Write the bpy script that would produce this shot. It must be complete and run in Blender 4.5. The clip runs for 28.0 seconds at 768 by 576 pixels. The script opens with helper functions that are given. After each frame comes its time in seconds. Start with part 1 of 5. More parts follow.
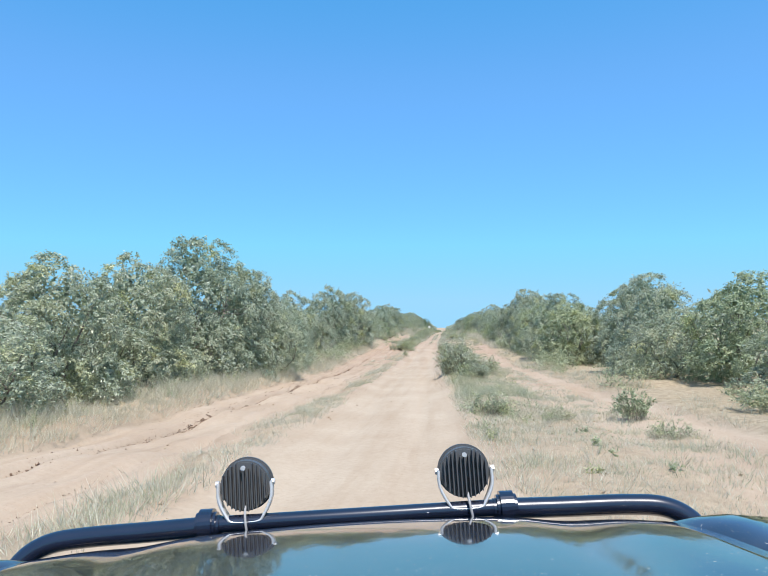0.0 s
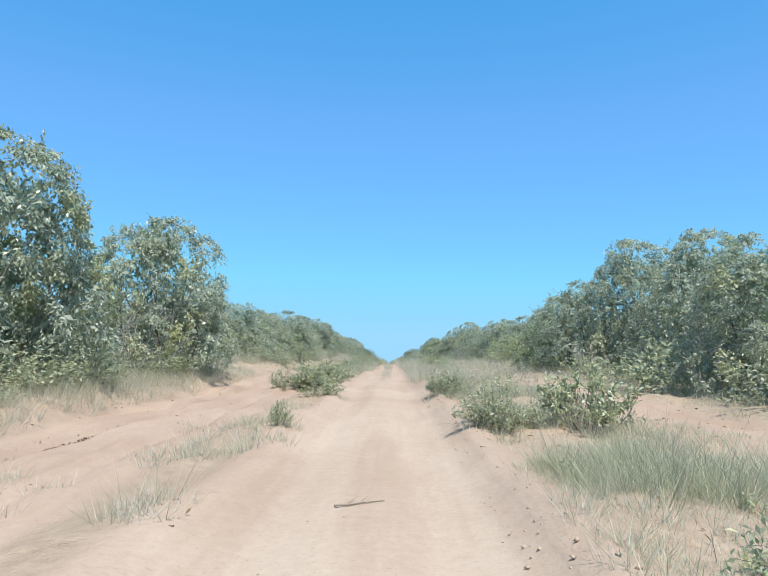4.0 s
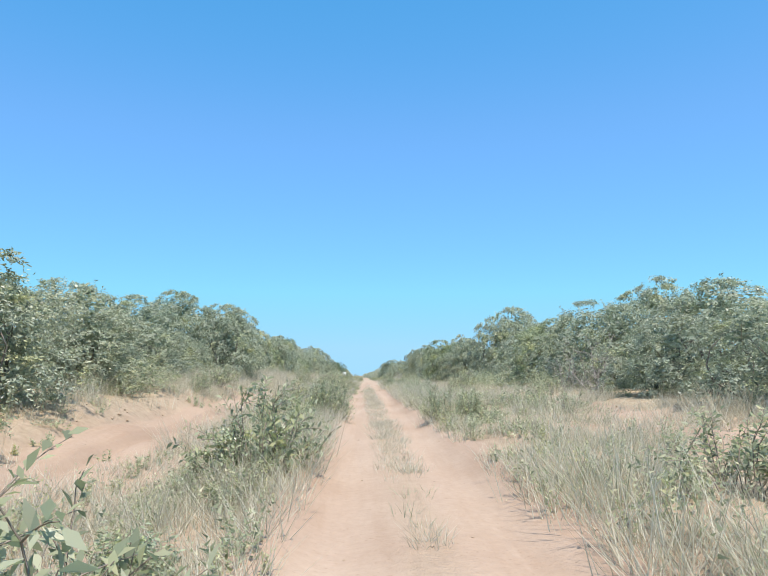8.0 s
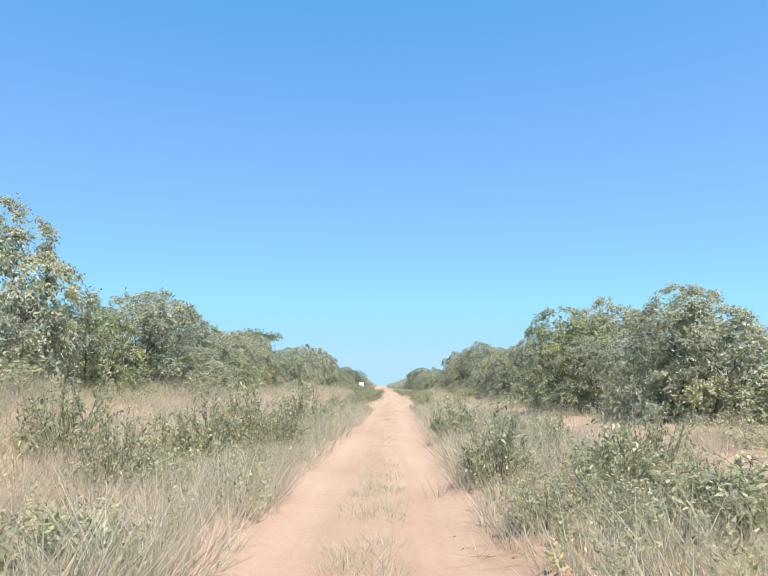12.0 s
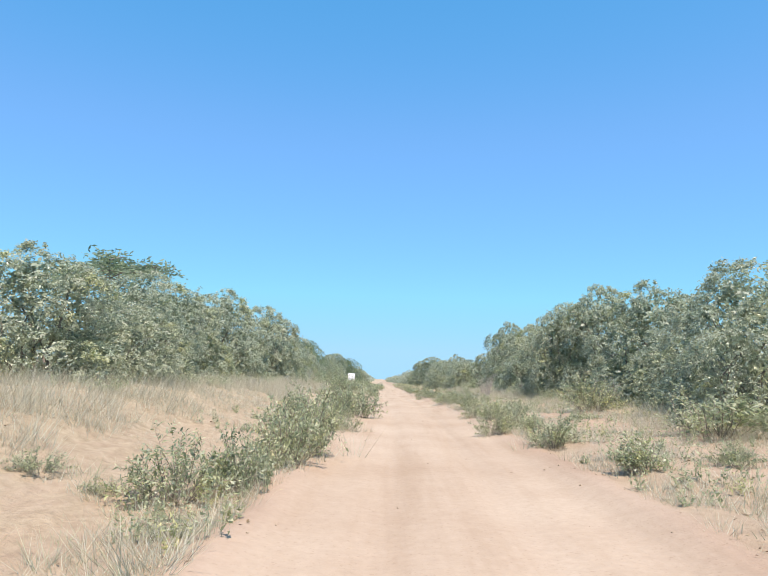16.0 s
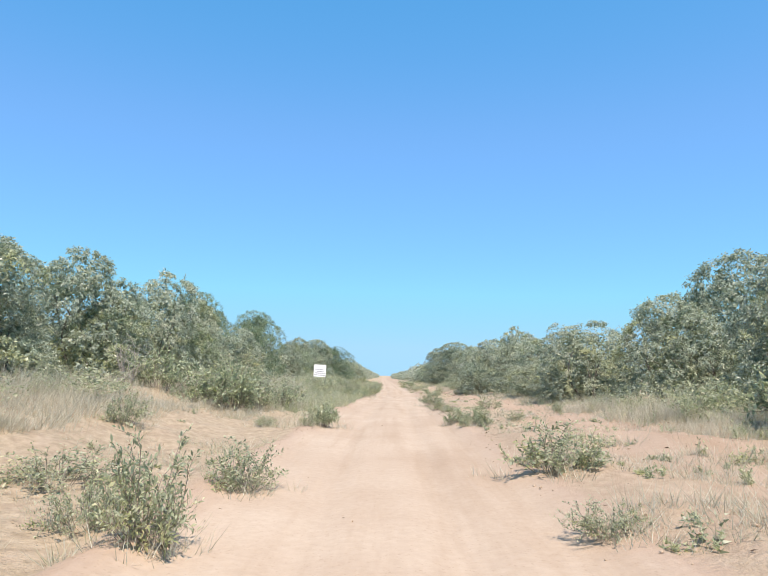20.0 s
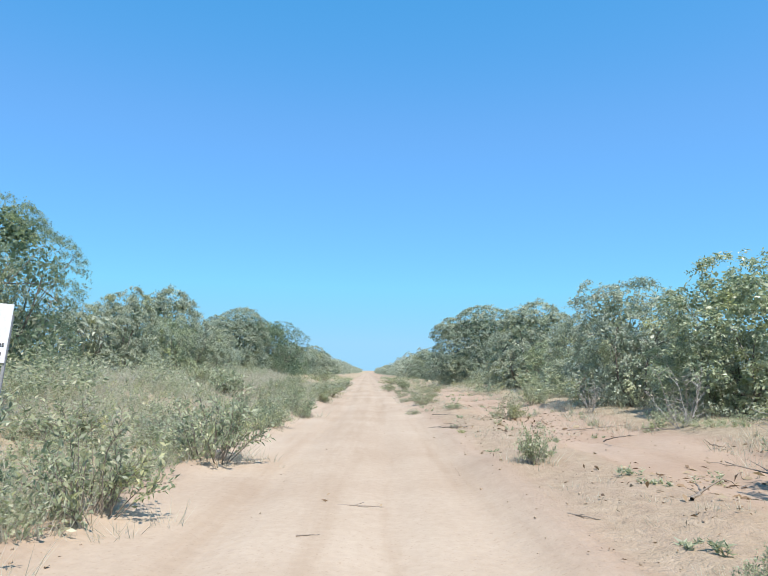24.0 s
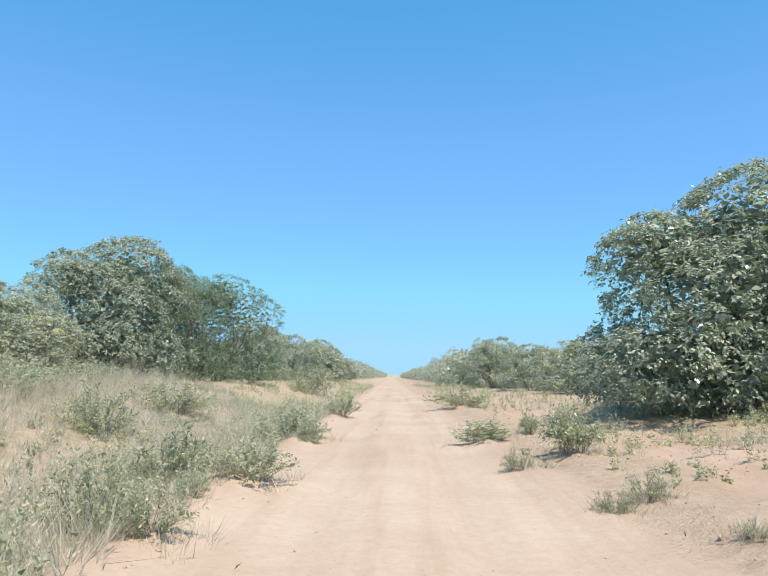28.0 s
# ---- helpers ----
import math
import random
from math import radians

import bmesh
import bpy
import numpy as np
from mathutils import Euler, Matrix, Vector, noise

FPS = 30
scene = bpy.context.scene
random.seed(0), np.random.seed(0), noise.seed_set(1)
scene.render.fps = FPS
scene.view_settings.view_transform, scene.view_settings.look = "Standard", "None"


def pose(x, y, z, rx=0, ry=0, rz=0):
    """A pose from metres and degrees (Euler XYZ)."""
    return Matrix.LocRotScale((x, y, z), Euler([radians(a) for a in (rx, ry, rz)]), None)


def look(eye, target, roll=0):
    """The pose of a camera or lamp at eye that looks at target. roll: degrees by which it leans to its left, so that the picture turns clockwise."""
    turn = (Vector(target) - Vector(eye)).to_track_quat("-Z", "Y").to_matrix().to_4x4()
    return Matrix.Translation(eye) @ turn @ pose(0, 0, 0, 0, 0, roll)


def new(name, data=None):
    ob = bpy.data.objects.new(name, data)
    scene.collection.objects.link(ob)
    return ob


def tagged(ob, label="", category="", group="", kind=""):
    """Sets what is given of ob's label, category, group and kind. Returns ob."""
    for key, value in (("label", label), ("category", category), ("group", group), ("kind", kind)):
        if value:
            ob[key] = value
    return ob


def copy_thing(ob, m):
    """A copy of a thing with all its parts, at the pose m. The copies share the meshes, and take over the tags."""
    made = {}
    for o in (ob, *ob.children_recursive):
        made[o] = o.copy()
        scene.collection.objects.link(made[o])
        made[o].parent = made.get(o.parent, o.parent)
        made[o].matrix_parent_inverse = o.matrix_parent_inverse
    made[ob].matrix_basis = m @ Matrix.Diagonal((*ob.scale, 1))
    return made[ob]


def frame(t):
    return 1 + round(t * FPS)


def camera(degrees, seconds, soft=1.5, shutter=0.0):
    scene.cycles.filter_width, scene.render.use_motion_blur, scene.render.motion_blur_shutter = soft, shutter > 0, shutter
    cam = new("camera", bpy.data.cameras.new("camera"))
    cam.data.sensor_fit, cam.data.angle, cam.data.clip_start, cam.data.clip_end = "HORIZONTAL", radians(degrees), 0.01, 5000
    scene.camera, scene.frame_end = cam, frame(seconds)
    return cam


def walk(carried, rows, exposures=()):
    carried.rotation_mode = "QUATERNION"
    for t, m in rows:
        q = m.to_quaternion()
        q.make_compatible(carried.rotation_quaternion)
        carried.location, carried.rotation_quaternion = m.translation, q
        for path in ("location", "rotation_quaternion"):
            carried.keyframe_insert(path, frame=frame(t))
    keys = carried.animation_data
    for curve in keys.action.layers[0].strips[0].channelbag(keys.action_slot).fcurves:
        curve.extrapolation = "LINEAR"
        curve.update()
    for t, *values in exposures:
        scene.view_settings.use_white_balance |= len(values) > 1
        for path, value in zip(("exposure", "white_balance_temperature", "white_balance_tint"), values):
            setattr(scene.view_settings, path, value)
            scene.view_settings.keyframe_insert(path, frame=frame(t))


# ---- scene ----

# ---------------------------------------------------------------- camera
cam = camera(62.0, 28.0, soft=0.72, shutter=0.0)
PATH = [
    (0, (2.201, 0.000, 2.245), (1.204, 9.931, 2.865), -0.87),
    (0.5, (1.609, 6.067, 1.921), (0.630, 15.994, 2.628), -1.15),
    (1, (1.061, 12.068, 1.633), (0.178, 21.997, 2.434), -1.91),
    (1.5, (0.559, 18.170, 1.443), (-0.283, 28.095, 2.327), -1.20),
    (2, (0.196, 24.305, 1.267), (-0.537, 34.230, 2.248), -0.36),
    (2.5, (0.093, 30.467, 1.123), (-0.351, 40.404, 2.159), 0.49),
    (3, (0.053, 36.585, 0.986), (-0.217, 46.520, 2.090), 0.79),
    (3.5, (0.063, 42.625, 0.825), (-0.069, 52.562, 1.939), 1.38),
    (4, (0.048, 48.541, 0.738), (-0.079, 58.473, 1.894), 0.53),
    (4.5, (-0.009, 54.330, 0.775), (-0.249, 64.253, 1.995), 0.39),
    (6.5, (-1.215, 77.858, 1.448), (-1.213, 87.775, 2.734), -0.34),
    (7, (-1.014, 83.933, 1.488), (-0.822, 93.844, 2.806), -0.48),
    (7.5, (-0.860, 89.879, 1.552), (-0.534, 99.787, 2.869), -0.68),
    (8, (-0.747, 95.509, 1.610), (-0.417, 105.413, 2.950), -1.06),
    (8.5, (-0.670, 101.134, 1.632), (-0.359, 111.035, 3.002), -0.59),
    (9, (-0.620, 106.776, 1.641), (-0.334, 116.674, 3.040), 0.13),
    (9.5, (-0.510, 112.221, 1.699), (-0.278, 122.117, 3.117), 0.93),
    (10, (-0.443, 117.538, 1.747), (-0.259, 127.432, 3.190), 2.13),
    (10.5, (-0.244, 122.926, 1.761), (-0.096, 132.817, 3.227), 1.88),
    (11, (-0.145, 128.248, 1.816), (0.022, 138.138, 3.285), 0.97),
    (11.5, (-0.192, 133.468, 1.926), (-0.113, 143.354, 3.431), 0.49),
    (12, (-0.236, 138.682, 1.924), (-0.288, 148.569, 3.419), -0.76),
    (12.5, (-0.382, 143.754, 1.974), (-0.571, 153.630, 3.527), -2.00),
    (14.5, (-0.104, 166.101, 1.769), (-0.823, 175.965, 3.246), -1.80),
    (15, (-0.329, 172.107, 1.764), (-0.857, 181.983, 3.243), -1.79),
    (15.5, (-0.667, 178.369, 1.765), (-1.036, 188.260, 3.189), -0.98),
    (16, (-0.675, 184.639, 1.771), (-0.750, 194.540, 3.172), 0.86),
    (16.5, (-0.381, 190.822, 1.712), (-0.201, 200.731, 3.046), 1.52),
    (17, (-0.064, 196.817, 1.764), (0.306, 206.713, 3.157), 2.44),
    (17.5, (0.198, 202.967, 1.790), (0.663, 212.864, 3.147), 1.51),
    (18, (0.274, 209.226, 1.773), (0.601, 219.131, 3.105), 0.03),
    (18.5, (0.276, 215.474, 1.760), (0.487, 225.381, 3.104), -0.83),
    (19, (0.203, 222.084, 1.678), (0.307, 231.996, 2.993), -0.67),
    (19.5, (0.111, 228.780, 1.659), (0.050, 238.693, 2.977), -0.28),
    (20, (0.036, 235.125, 1.668), (-0.120, 245.032, 3.015), 0.51),
    (20.5, (-0.066, 241.391, 1.639), (-0.239, 251.296, 3.002), 0.76),
    (21, (-0.213, 247.479, 1.609), (-0.371, 257.385, 2.965), 0.98),
    (21.5, (-0.240, 253.423, 1.600), (-0.283, 263.324, 3.002), 0.61),
    (23.5, (0.616, 277.693, 1.440), (0.680, 287.609, 2.733), 0.90),
    (24, (0.737, 283.628, 1.325), (0.821, 293.547, 2.598), 0.41),
    (24.5, (0.581, 289.442, 1.305), (0.555, 299.356, 2.614), -0.04),
    (25, (0.474, 295.045, 1.202), (0.332, 304.961, 2.494), -0.36),
    (25.5, (0.415, 300.458, 1.236), (0.216, 310.368, 2.555), -0.72),
    (26, (0.335, 305.489, 1.101), (0.112, 315.403, 2.394), -1.18),
    (26.5, (0.160, 310.182, 1.122), (-0.117, 320.093, 2.429), -0.68),
    (27, (0.039, 314.580, 1.111), (-0.272, 324.490, 2.410), 0.03),
    (27.5, (-0.044, 318.716, 1.123), (-0.369, 328.622, 2.452), 0.42),
    (28, (-0.142, 322.623, 1.150), (-0.451, 332.528, 2.490), 0.59),
]
EXPOSURE = [(0.0, 0.40, 6500, 10), (6.5, 0.42, 6500, 10), (8.0, 0.48, 6850, 13), (9.5, 0.56, 7350, 20), (12.0, 0.60, 7500, 20), (15.5, 0.56, 7300, 18), (17.0, 0.42, 6800, 12), (18.0, 0.50, 7050, 15), (20.0, 0.50, 7150, 17), (21.5, 0.42, 6750, 12), (24.0, 0.40, 6600, 11), (26.0, 0.44, 6950, 14), (28.0, 0.46, 6950, 14)]
walk(cam, [(t, look(eye, target, roll)) for t, eye, target, roll in PATH], EXPOSURE)

# ---------------------------------------------------------------- sky and sun
SUN_TO = Vector((0.17, -0.45, 0.87)).normalized()
SUN_ELEV = math.asin(SUN_TO.z)
world = bpy.data.worlds.new("sky")
scene.world = world
world.use_nodes = True
wn, wl = world.node_tree.nodes, world.node_tree.links
sky = wn.new("ShaderNodeTexSky")
sky.sky_type = "NISHITA"
sky.sun_disc = False
sky.sun_elevation = SUN_ELEV
sky.sun_rotation = math.atan2(SUN_TO.x, SUN_TO.y)
sky.altitude = 900
sky.air_density = 1.0
sky.dust_density = 0.1
sky.ozone_density = 1.5
# the clear dry-season sky: a deeper blue overhead, pale blue at the horizon
split, joined = wn.new("ShaderNodeSeparateColor"), wn.new("ShaderNodeCombineColor")
wl.new(sky.outputs[0], split.inputs[0])
def sky_math(kind, a, b, c=None):
    m = wn.new("ShaderNodeMath")
    m.operation = kind
    for sock, v in enumerate((a, b, c)):
        if hasattr(v, "is_linked"):
            wl.new(v, m.inputs[sock])
        elif v is not None:
            m.inputs[sock].default_value = v
    return m.outputs[0]


deep = sky_math("MULTIPLY", sky_math("POWER", split.outputs[0], 2.0), 0.55)
low = sky_math("MINIMUM", sky_math("MULTIPLY", sky_math("POWER", split.outputs[0], 0.50), 0.80), 2.1)
wl.new(sky_math("SMOOTH_MIN", deep, low, 0.25), joined.inputs[0])
wl.new(sky_math("MINIMUM", sky_math("MULTIPLY", sky_math("POWER", split.outputs[1], 0.54), 1.767), 4.3), joined.inputs[1])
wl.new(sky_math("MINIMUM", sky_math("MULTIPLY", sky_math("POWER", split.outputs[2], 0.55), 2.77), 6.3), joined.inputs[2])
wl.new(joined.outputs[0], wn["Background"].inputs[0])
wn["Background"].inputs[1].default_value = 0.125
sun_data = bpy.data.lights.new("sun", "SUN")
sun_data.energy, sun_data.angle, sun_data.color = 4.85, radians(0.53), (1.0, 0.945, 0.89)
sun = new("sun", sun_data)
sun.matrix_world = look(SUN_TO * 100, (0, 0, 0))


# ---------------------------------------------------------------- materials
def material(name):
    m = bpy.data.materials.new(name)
    m.use_nodes = True
    n, l = m.node_tree.nodes, m.node_tree.links
    return m, n, l, n["Principled BSDF"]


def ramp(n, l, source, stops):
    r = n.new("ShaderNodeValToRGB")
    els = r.color_ramp.elements
    while len(els) < len(stops):
        els.new(0.5)
    for e, (p, c) in zip(els, stops):
        e.position, e.color = p, (*c, 1)
    l.new(source, r.inputs[0])
    return r.outputs[0]


def mixed(n, l, kind, fac, a, b):
    m = n.new("ShaderNodeMix")
    m.data_type, m.blend_type = "RGBA", kind
    for sock, v in ((0, fac), (6, a), (7, b)):
        if hasattr(v, "is_linked"):
            l.new(v, m.inputs[sock])
        else:
            m.inputs[sock].default_value = v if sock == 0 else (*v, 1)
    return m.outputs[2]


def noise_tex(n, l, vec, scale, detail=4.0, rough=0.55):
    t = n.new("ShaderNodeTexNoise")
    t.inputs["Scale"].default_value, t.inputs["Detail"].default_value, t.inputs["Roughness"].default_value = scale, detail, rough
    if vec is not None:
        l.new(vec, t.inputs["Vector"])
    return t.outputs[0]


def bumped(n, l, bsdf, heights, strength=0.5, dist=0.02):
    b = n.new("ShaderNodeBump")
    b.inputs["Strength"].default_value, b.inputs["Distance"].default_value = strength, dist
    l.new(heights, b.inputs["Height"])
    l.new(b.outputs[0], bsdf.inputs["Normal"])


def ground_material():
    m, n, l, bsdf = material("sand_ground")
    geo = n.new("ShaderNodeNewGeometry")
    pos = geo.outputs["Position"]
    at = n.new("ShaderNodeAttribute")
    at.attribute_name = "litter"
    red = n.new("ShaderNodeAttribute")
    red.attribute_name = "redness"
    fine = noise_tex(n, l, pos, 9.0, 6.0, 0.65)
    broad = noise_tex(n, l, pos, 0.35, 4.0)
    pale = ramp(n, l, broad, [(0.3, (0.402, 0.311, 0.223)), (0.7, (0.463, 0.374, 0.278))])
    warm = ramp(n, l, broad, [(0.3, (0.362, 0.260, 0.186)), (0.7, (0.418, 0.315, 0.232))])
    sand = mixed(n, l, "MIX", red.outputs["Fac"], pale, warm)
    grain = ramp(n, l, fine, [(0.25, (0.90, 0.885, 0.87)), (0.75, (1.04, 1.04, 1.04))])
    sand = mixed(n, l, "MULTIPLY", 1.0, sand, grain)
    drawn = n.new("ShaderNodeMapping")
    drawn.inputs["Scale"].default_value = (1.6, 0.10, 1.0)
    l.new(pos, drawn.inputs[0])
    streak = noise_tex(n, l, drawn.outputs[0], 1.0, 5.0, 0.65)
    sand = mixed(n, l, "MULTIPLY", 1.0, sand, ramp(n, l, streak, [(0.34, (0.91, 0.885, 0.86)), (0.5, (1.0, 1.0, 1.0)), (0.68, (1.03, 1.04, 1.05))]))
    crumbs = ramp(n, l, noise_tex(n, l, pos, 26.0, 3.0, 0.6), [(0.30, (0.62, 0.56, 0.50)), (0.40, (1.0, 1.0, 1.0)), (1.0, (1.0, 1.0, 1.0))])
    sand = mixed(n, l, "MULTIPLY", 0.4, sand, crumbs)
    straw = ramp(n, l, noise_tex(n, l, pos, 5.0, 6.0, 0.7), [(0.3, (0.257, 0.203, 0.133)), (0.5, (0.390, 0.312, 0.211)), (0.7, (0.491, 0.398, 0.281))])
    add = n.new("ShaderNodeMath")
    add.operation = "MULTIPLY_ADD"
    l.new(noise_tex(n, l, pos, 2.2, 5.0, 0.7), add.inputs[0])
    add.inputs[1].default_value = 1.6
    add.inputs[2].default_value = -0.8
    add2 = n.new("ShaderNodeMath")
    add2.operation, add2.use_clamp = "ADD", True
    l.new(add.outputs[0], add2.inputs[0])
    l.new(at.outputs["Fac"], add2.inputs[1])
    mul = n.new("ShaderNodeMath")
    mul.operation, mul.use_clamp = "MULTIPLY", True
    l.new(add2.outputs[0], mul.inputs[0])
    l.new(at.outputs["Fac"], mul.inputs[1])
    l.new(mixed(n, l, "MIX", mul.outputs[0], sand, straw), bsdf.inputs["Base Color"])
    bsdf.inputs["Roughness"].default_value = 0.95
    bsdf.inputs["Specular IOR Level"].default_value = 0.15
    hs = n.new("ShaderNodeMath")
    hs.operation = "ADD"
    l.new(noise_tex(n, l, pos, 3.0, 8.0, 0.75), hs.inputs[0])
    l.new(fine, hs.inputs[1])
    hs2 = n.new("ShaderNodeMath")
    hs2.operation = "ADD"
    l.new(hs.outputs[0], hs2.inputs[0])
    l.new(noise_tex(n, l, pos, 28.0, 3.0, 0.6), hs2.inputs[1])
    rough_ground = n.new("ShaderNodeMath")
    rough_ground.operation = "MULTIPLY_ADD"
    rough_ground.inputs[1].default_value, rough_ground.inputs[2].default_value = 1.6, 0.2
    l.new(at.outputs["Fac"], rough_ground.inputs[0])
    hs3 = n.new("ShaderNodeMath")
    hs3.operation = "MULTIPLY"
    l.new(hs2.outputs[0], hs3.inputs[0])
    l.new(rough_ground.outputs[0], hs3.inputs[1])
    bumped(n, l, bsdf, hs3.outputs[0], 0.7, 0.035)
    return m


def leaf_material(name, stops, translucent=0.3, rough=0.42, glow=(1.05, 1.12, 0.92)):
    m, n, l, bsdf = material(name)
    geo = n.new("ShaderNodeNewGeometry")
    info = n.new("ShaderNodeObjectInfo")
    col = ramp(n, l, geo.outputs["Random Per Island"], stops)
    tone = ramp(n, l, info.outputs["Random"], [(0.0, (0.84, 0.90, 0.88)), (0.5, (0.97, 1.0, 0.98)), (1.0, (1.03, 1.03, 0.98))])
    col = mixed(n, l, "MULTIPLY", 1.0, col, tone)
    bough = n.new("ShaderNodeAttribute")
    bough.attribute_name = "bough"
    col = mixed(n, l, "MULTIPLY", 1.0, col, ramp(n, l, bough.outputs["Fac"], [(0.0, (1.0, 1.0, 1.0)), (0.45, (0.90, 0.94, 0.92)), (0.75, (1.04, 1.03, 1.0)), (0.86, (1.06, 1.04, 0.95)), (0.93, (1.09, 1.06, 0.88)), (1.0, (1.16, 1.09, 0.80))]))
    l.new(col, bsdf.inputs["Base Color"])
    bsdf.inputs["Roughness"].default_value = rough
    bsdf.inputs["Specular IOR Level"].default_value = 0.5
    tr = n.new("ShaderNodeBsdfTranslucent")
    l.new(mixed(n, l, "MULTIPLY", 1.0, col, glow), tr.inputs[0])
    mx = n.new("ShaderNodeMixShader")
    mx.inputs[0].default_value = translucent
    l.new(bsdf.outputs[0], mx.inputs[1])
    l.new(tr.outputs[0], mx.inputs[2])
    l.new(mx.outputs[0], n["Material Output"].inputs[0])
    return m


def bark_material(name, a, b):
    m, n, l, bsdf = material(name)
    tc = n.new("ShaderNodeTexCoord")
    mp = n.new("ShaderNodeMapping")
    mp.inputs["Scale"].default_value = (14, 14, 2.5)
    l.new(tc.outputs["Object"], mp.inputs[0])
    t = noise_tex(n, l, mp.outputs[0], 1.5, 6.0, 0.7)
    l.new(ramp(n, l, t, [(0.3, a), (0.7, b)]), bsdf.inputs["Base Color"])
    bsdf.inputs["Roughness"].default_value = 0.9
    bumped(n, l, bsdf, t, 0.8, 0.02)
    return m


MAT_GROUND = ground_material()
MAT_LEAF = leaf_material("grey_green_leaf", [(0.0, (0.240, 0.258, 0.200)), (0.5, (0.415, 0.440, 0.350)), (1.0, (0.570, 0.585, 0.470))], 0.36, 0.36)
MAT_LEAF_FRESH = leaf_material("fresh_green_leaf", [(0.0, (0.225, 0.255, 0.165)), (0.5, (0.390, 0.425, 0.285)), (1.0, (0.565, 0.580, 0.410))], 0.36, 0.36)
MAT_LEAF_FINE = leaf_material("feathery_leaf", [(0.0, (0.140, 0.185, 0.130)), (0.6, (0.265, 0.325, 0.230)), (1.0, (0.40, 0.45, 0.32))], 0.55)
MAT_WEED = leaf_material("weed_leaf", [(0.0, (0.22, 0.24, 0.165)), (0.45, (0.38, 0.405, 0.285)), (0.9, (0.56, 0.56, 0.415)), (1.0, (0.66, 0.61, 0.45))], 0.5)
MAT_STRAW = leaf_material("dry_grass_blade", [(0.0, (0.440, 0.376, 0.285)), (0.5, (0.585, 0.534, 0.424)), (1.0, (0.730, 0.692, 0.582))], 0.45, 0.7, (1.05, 1.0, 0.92))
MAT_GRASS = leaf_material("green_grass_blade", [(0.0, (0.310, 0.322, 0.222)), (0.5, (0.470, 0.460, 0.335)), (1.0, (0.650, 0.610, 0.460))], 0.45, 0.6, (1.05, 1.05, 0.9))
MAT_BARK = bark_material("grey_bark", (0.111, 0.093, 0.076), (0.289, 0.255, 0.212))
MAT_TWIG = bark_material("dry_twig", (0.176, 0.144, 0.112), (0.336, 0.288, 0.232))


# ---------------------------------------------------------------- ground shape
ROAD_Y = (-60, 0, 8, 48, 110, 145, 212, 250, 309, 337, 900)
ROAD_X = (2.4, 1.4, 1.0, -0.3, -0.2, -0.5, 0.35, -0.2, 0.15, -0.4, -9.6)
HALF_Y = (0, 8, 48, 110, 145, 180, 212, 250, 309, 337, 600)
HALF_W = (1.6, 1.6, 1.35, 1.15, 1.3, 1.75, 2.1, 1.95, 2.2, 1.9, 2.0)
GROUND_Y = (-60, 0, 12, 24, 42, 48, 54, 78, 95, 118, 138, 150, 185, 209, 228, 253, 278, 295, 310, 323, 500, 900)
GROUND_Z = (2.2, 0.76, 0.13, -0.23, -0.66, -0.74, -0.70, -0.04, 0.11, 0.24, 0.42, 0.42, 0.27, 0.27, 0.16, 0.10, -0.07, -0.28, -0.38, -0.36, -1.0, -2.4)
BANK_Y = (0, 70, 90, 120, 140, 180, 220, 400)
BANK_LEFT = (0.15, 0.2, 0.7, 1.1, 1.2, 1.1, 1.1, 1.1)
BANK_RIGHT = (0.15, 0.15, 0.5, 0.45, 0.15, 0.25, 0.5, 0.6)


def lattice(x, y, seed):
    """Smooth value noise from 0 to 1, for arrays."""
    xi, yi = np.floor(x), np.floor(y)
    fx, fy = x - xi, y - yi
    fx, fy = fx * fx * (3 - 2 * fx), fy * fy * (3 - 2 * fy)

    def h(i, j):
        v = np.sin(i * 127.1 + j * 311.7 + seed * 74.7) * 43758.5453
        return v - np.floor(v)

    a = h(xi, yi) * (1 - fx) + h(xi + 1, yi) * fx
    b = h(xi, yi + 1) * (1 - fx) + h(xi + 1, yi + 1) * fx
    return a * (1 - fy) + b * fy


def road_x(y):
    s = np.array([-6.0, -3.0, 0.0, 3.0, 6.0])
    y = np.asarray(y, float)
    return np.mean([np.interp(y + d, ROAD_Y, ROAD_X) for d in s], axis=0)


def road_z(y):
    y = np.asarray(y, float)
    return np.mean([np.interp(y + d, GROUND_Y, GROUND_Z) for d in (-5.0, -2.5, 0.0, 2.5, 5.0)], axis=0)


def half_width(y):
    return np.interp(y, HALF_Y, HALF_W)


def step(a, b, v):
    t = np.clip((v - a) / (b - a), 0, 1)
    return t * t * (3 - 2 * t)


def left_track(y):
    """How plainly the second track runs beside the road, 0 to 1."""
    return np.interp(y, (0, 70, 120, 160, 175, 300), (1, 1, 0.8, 0.35, 0.3, 0.0))


def right_track(y):
    return np.interp(y, (0, 60, 150, 175, 205, 240, 270, 310), (1, 1, 0.9, 0.9, 0.5, 0.4, 0.8, 0.9))


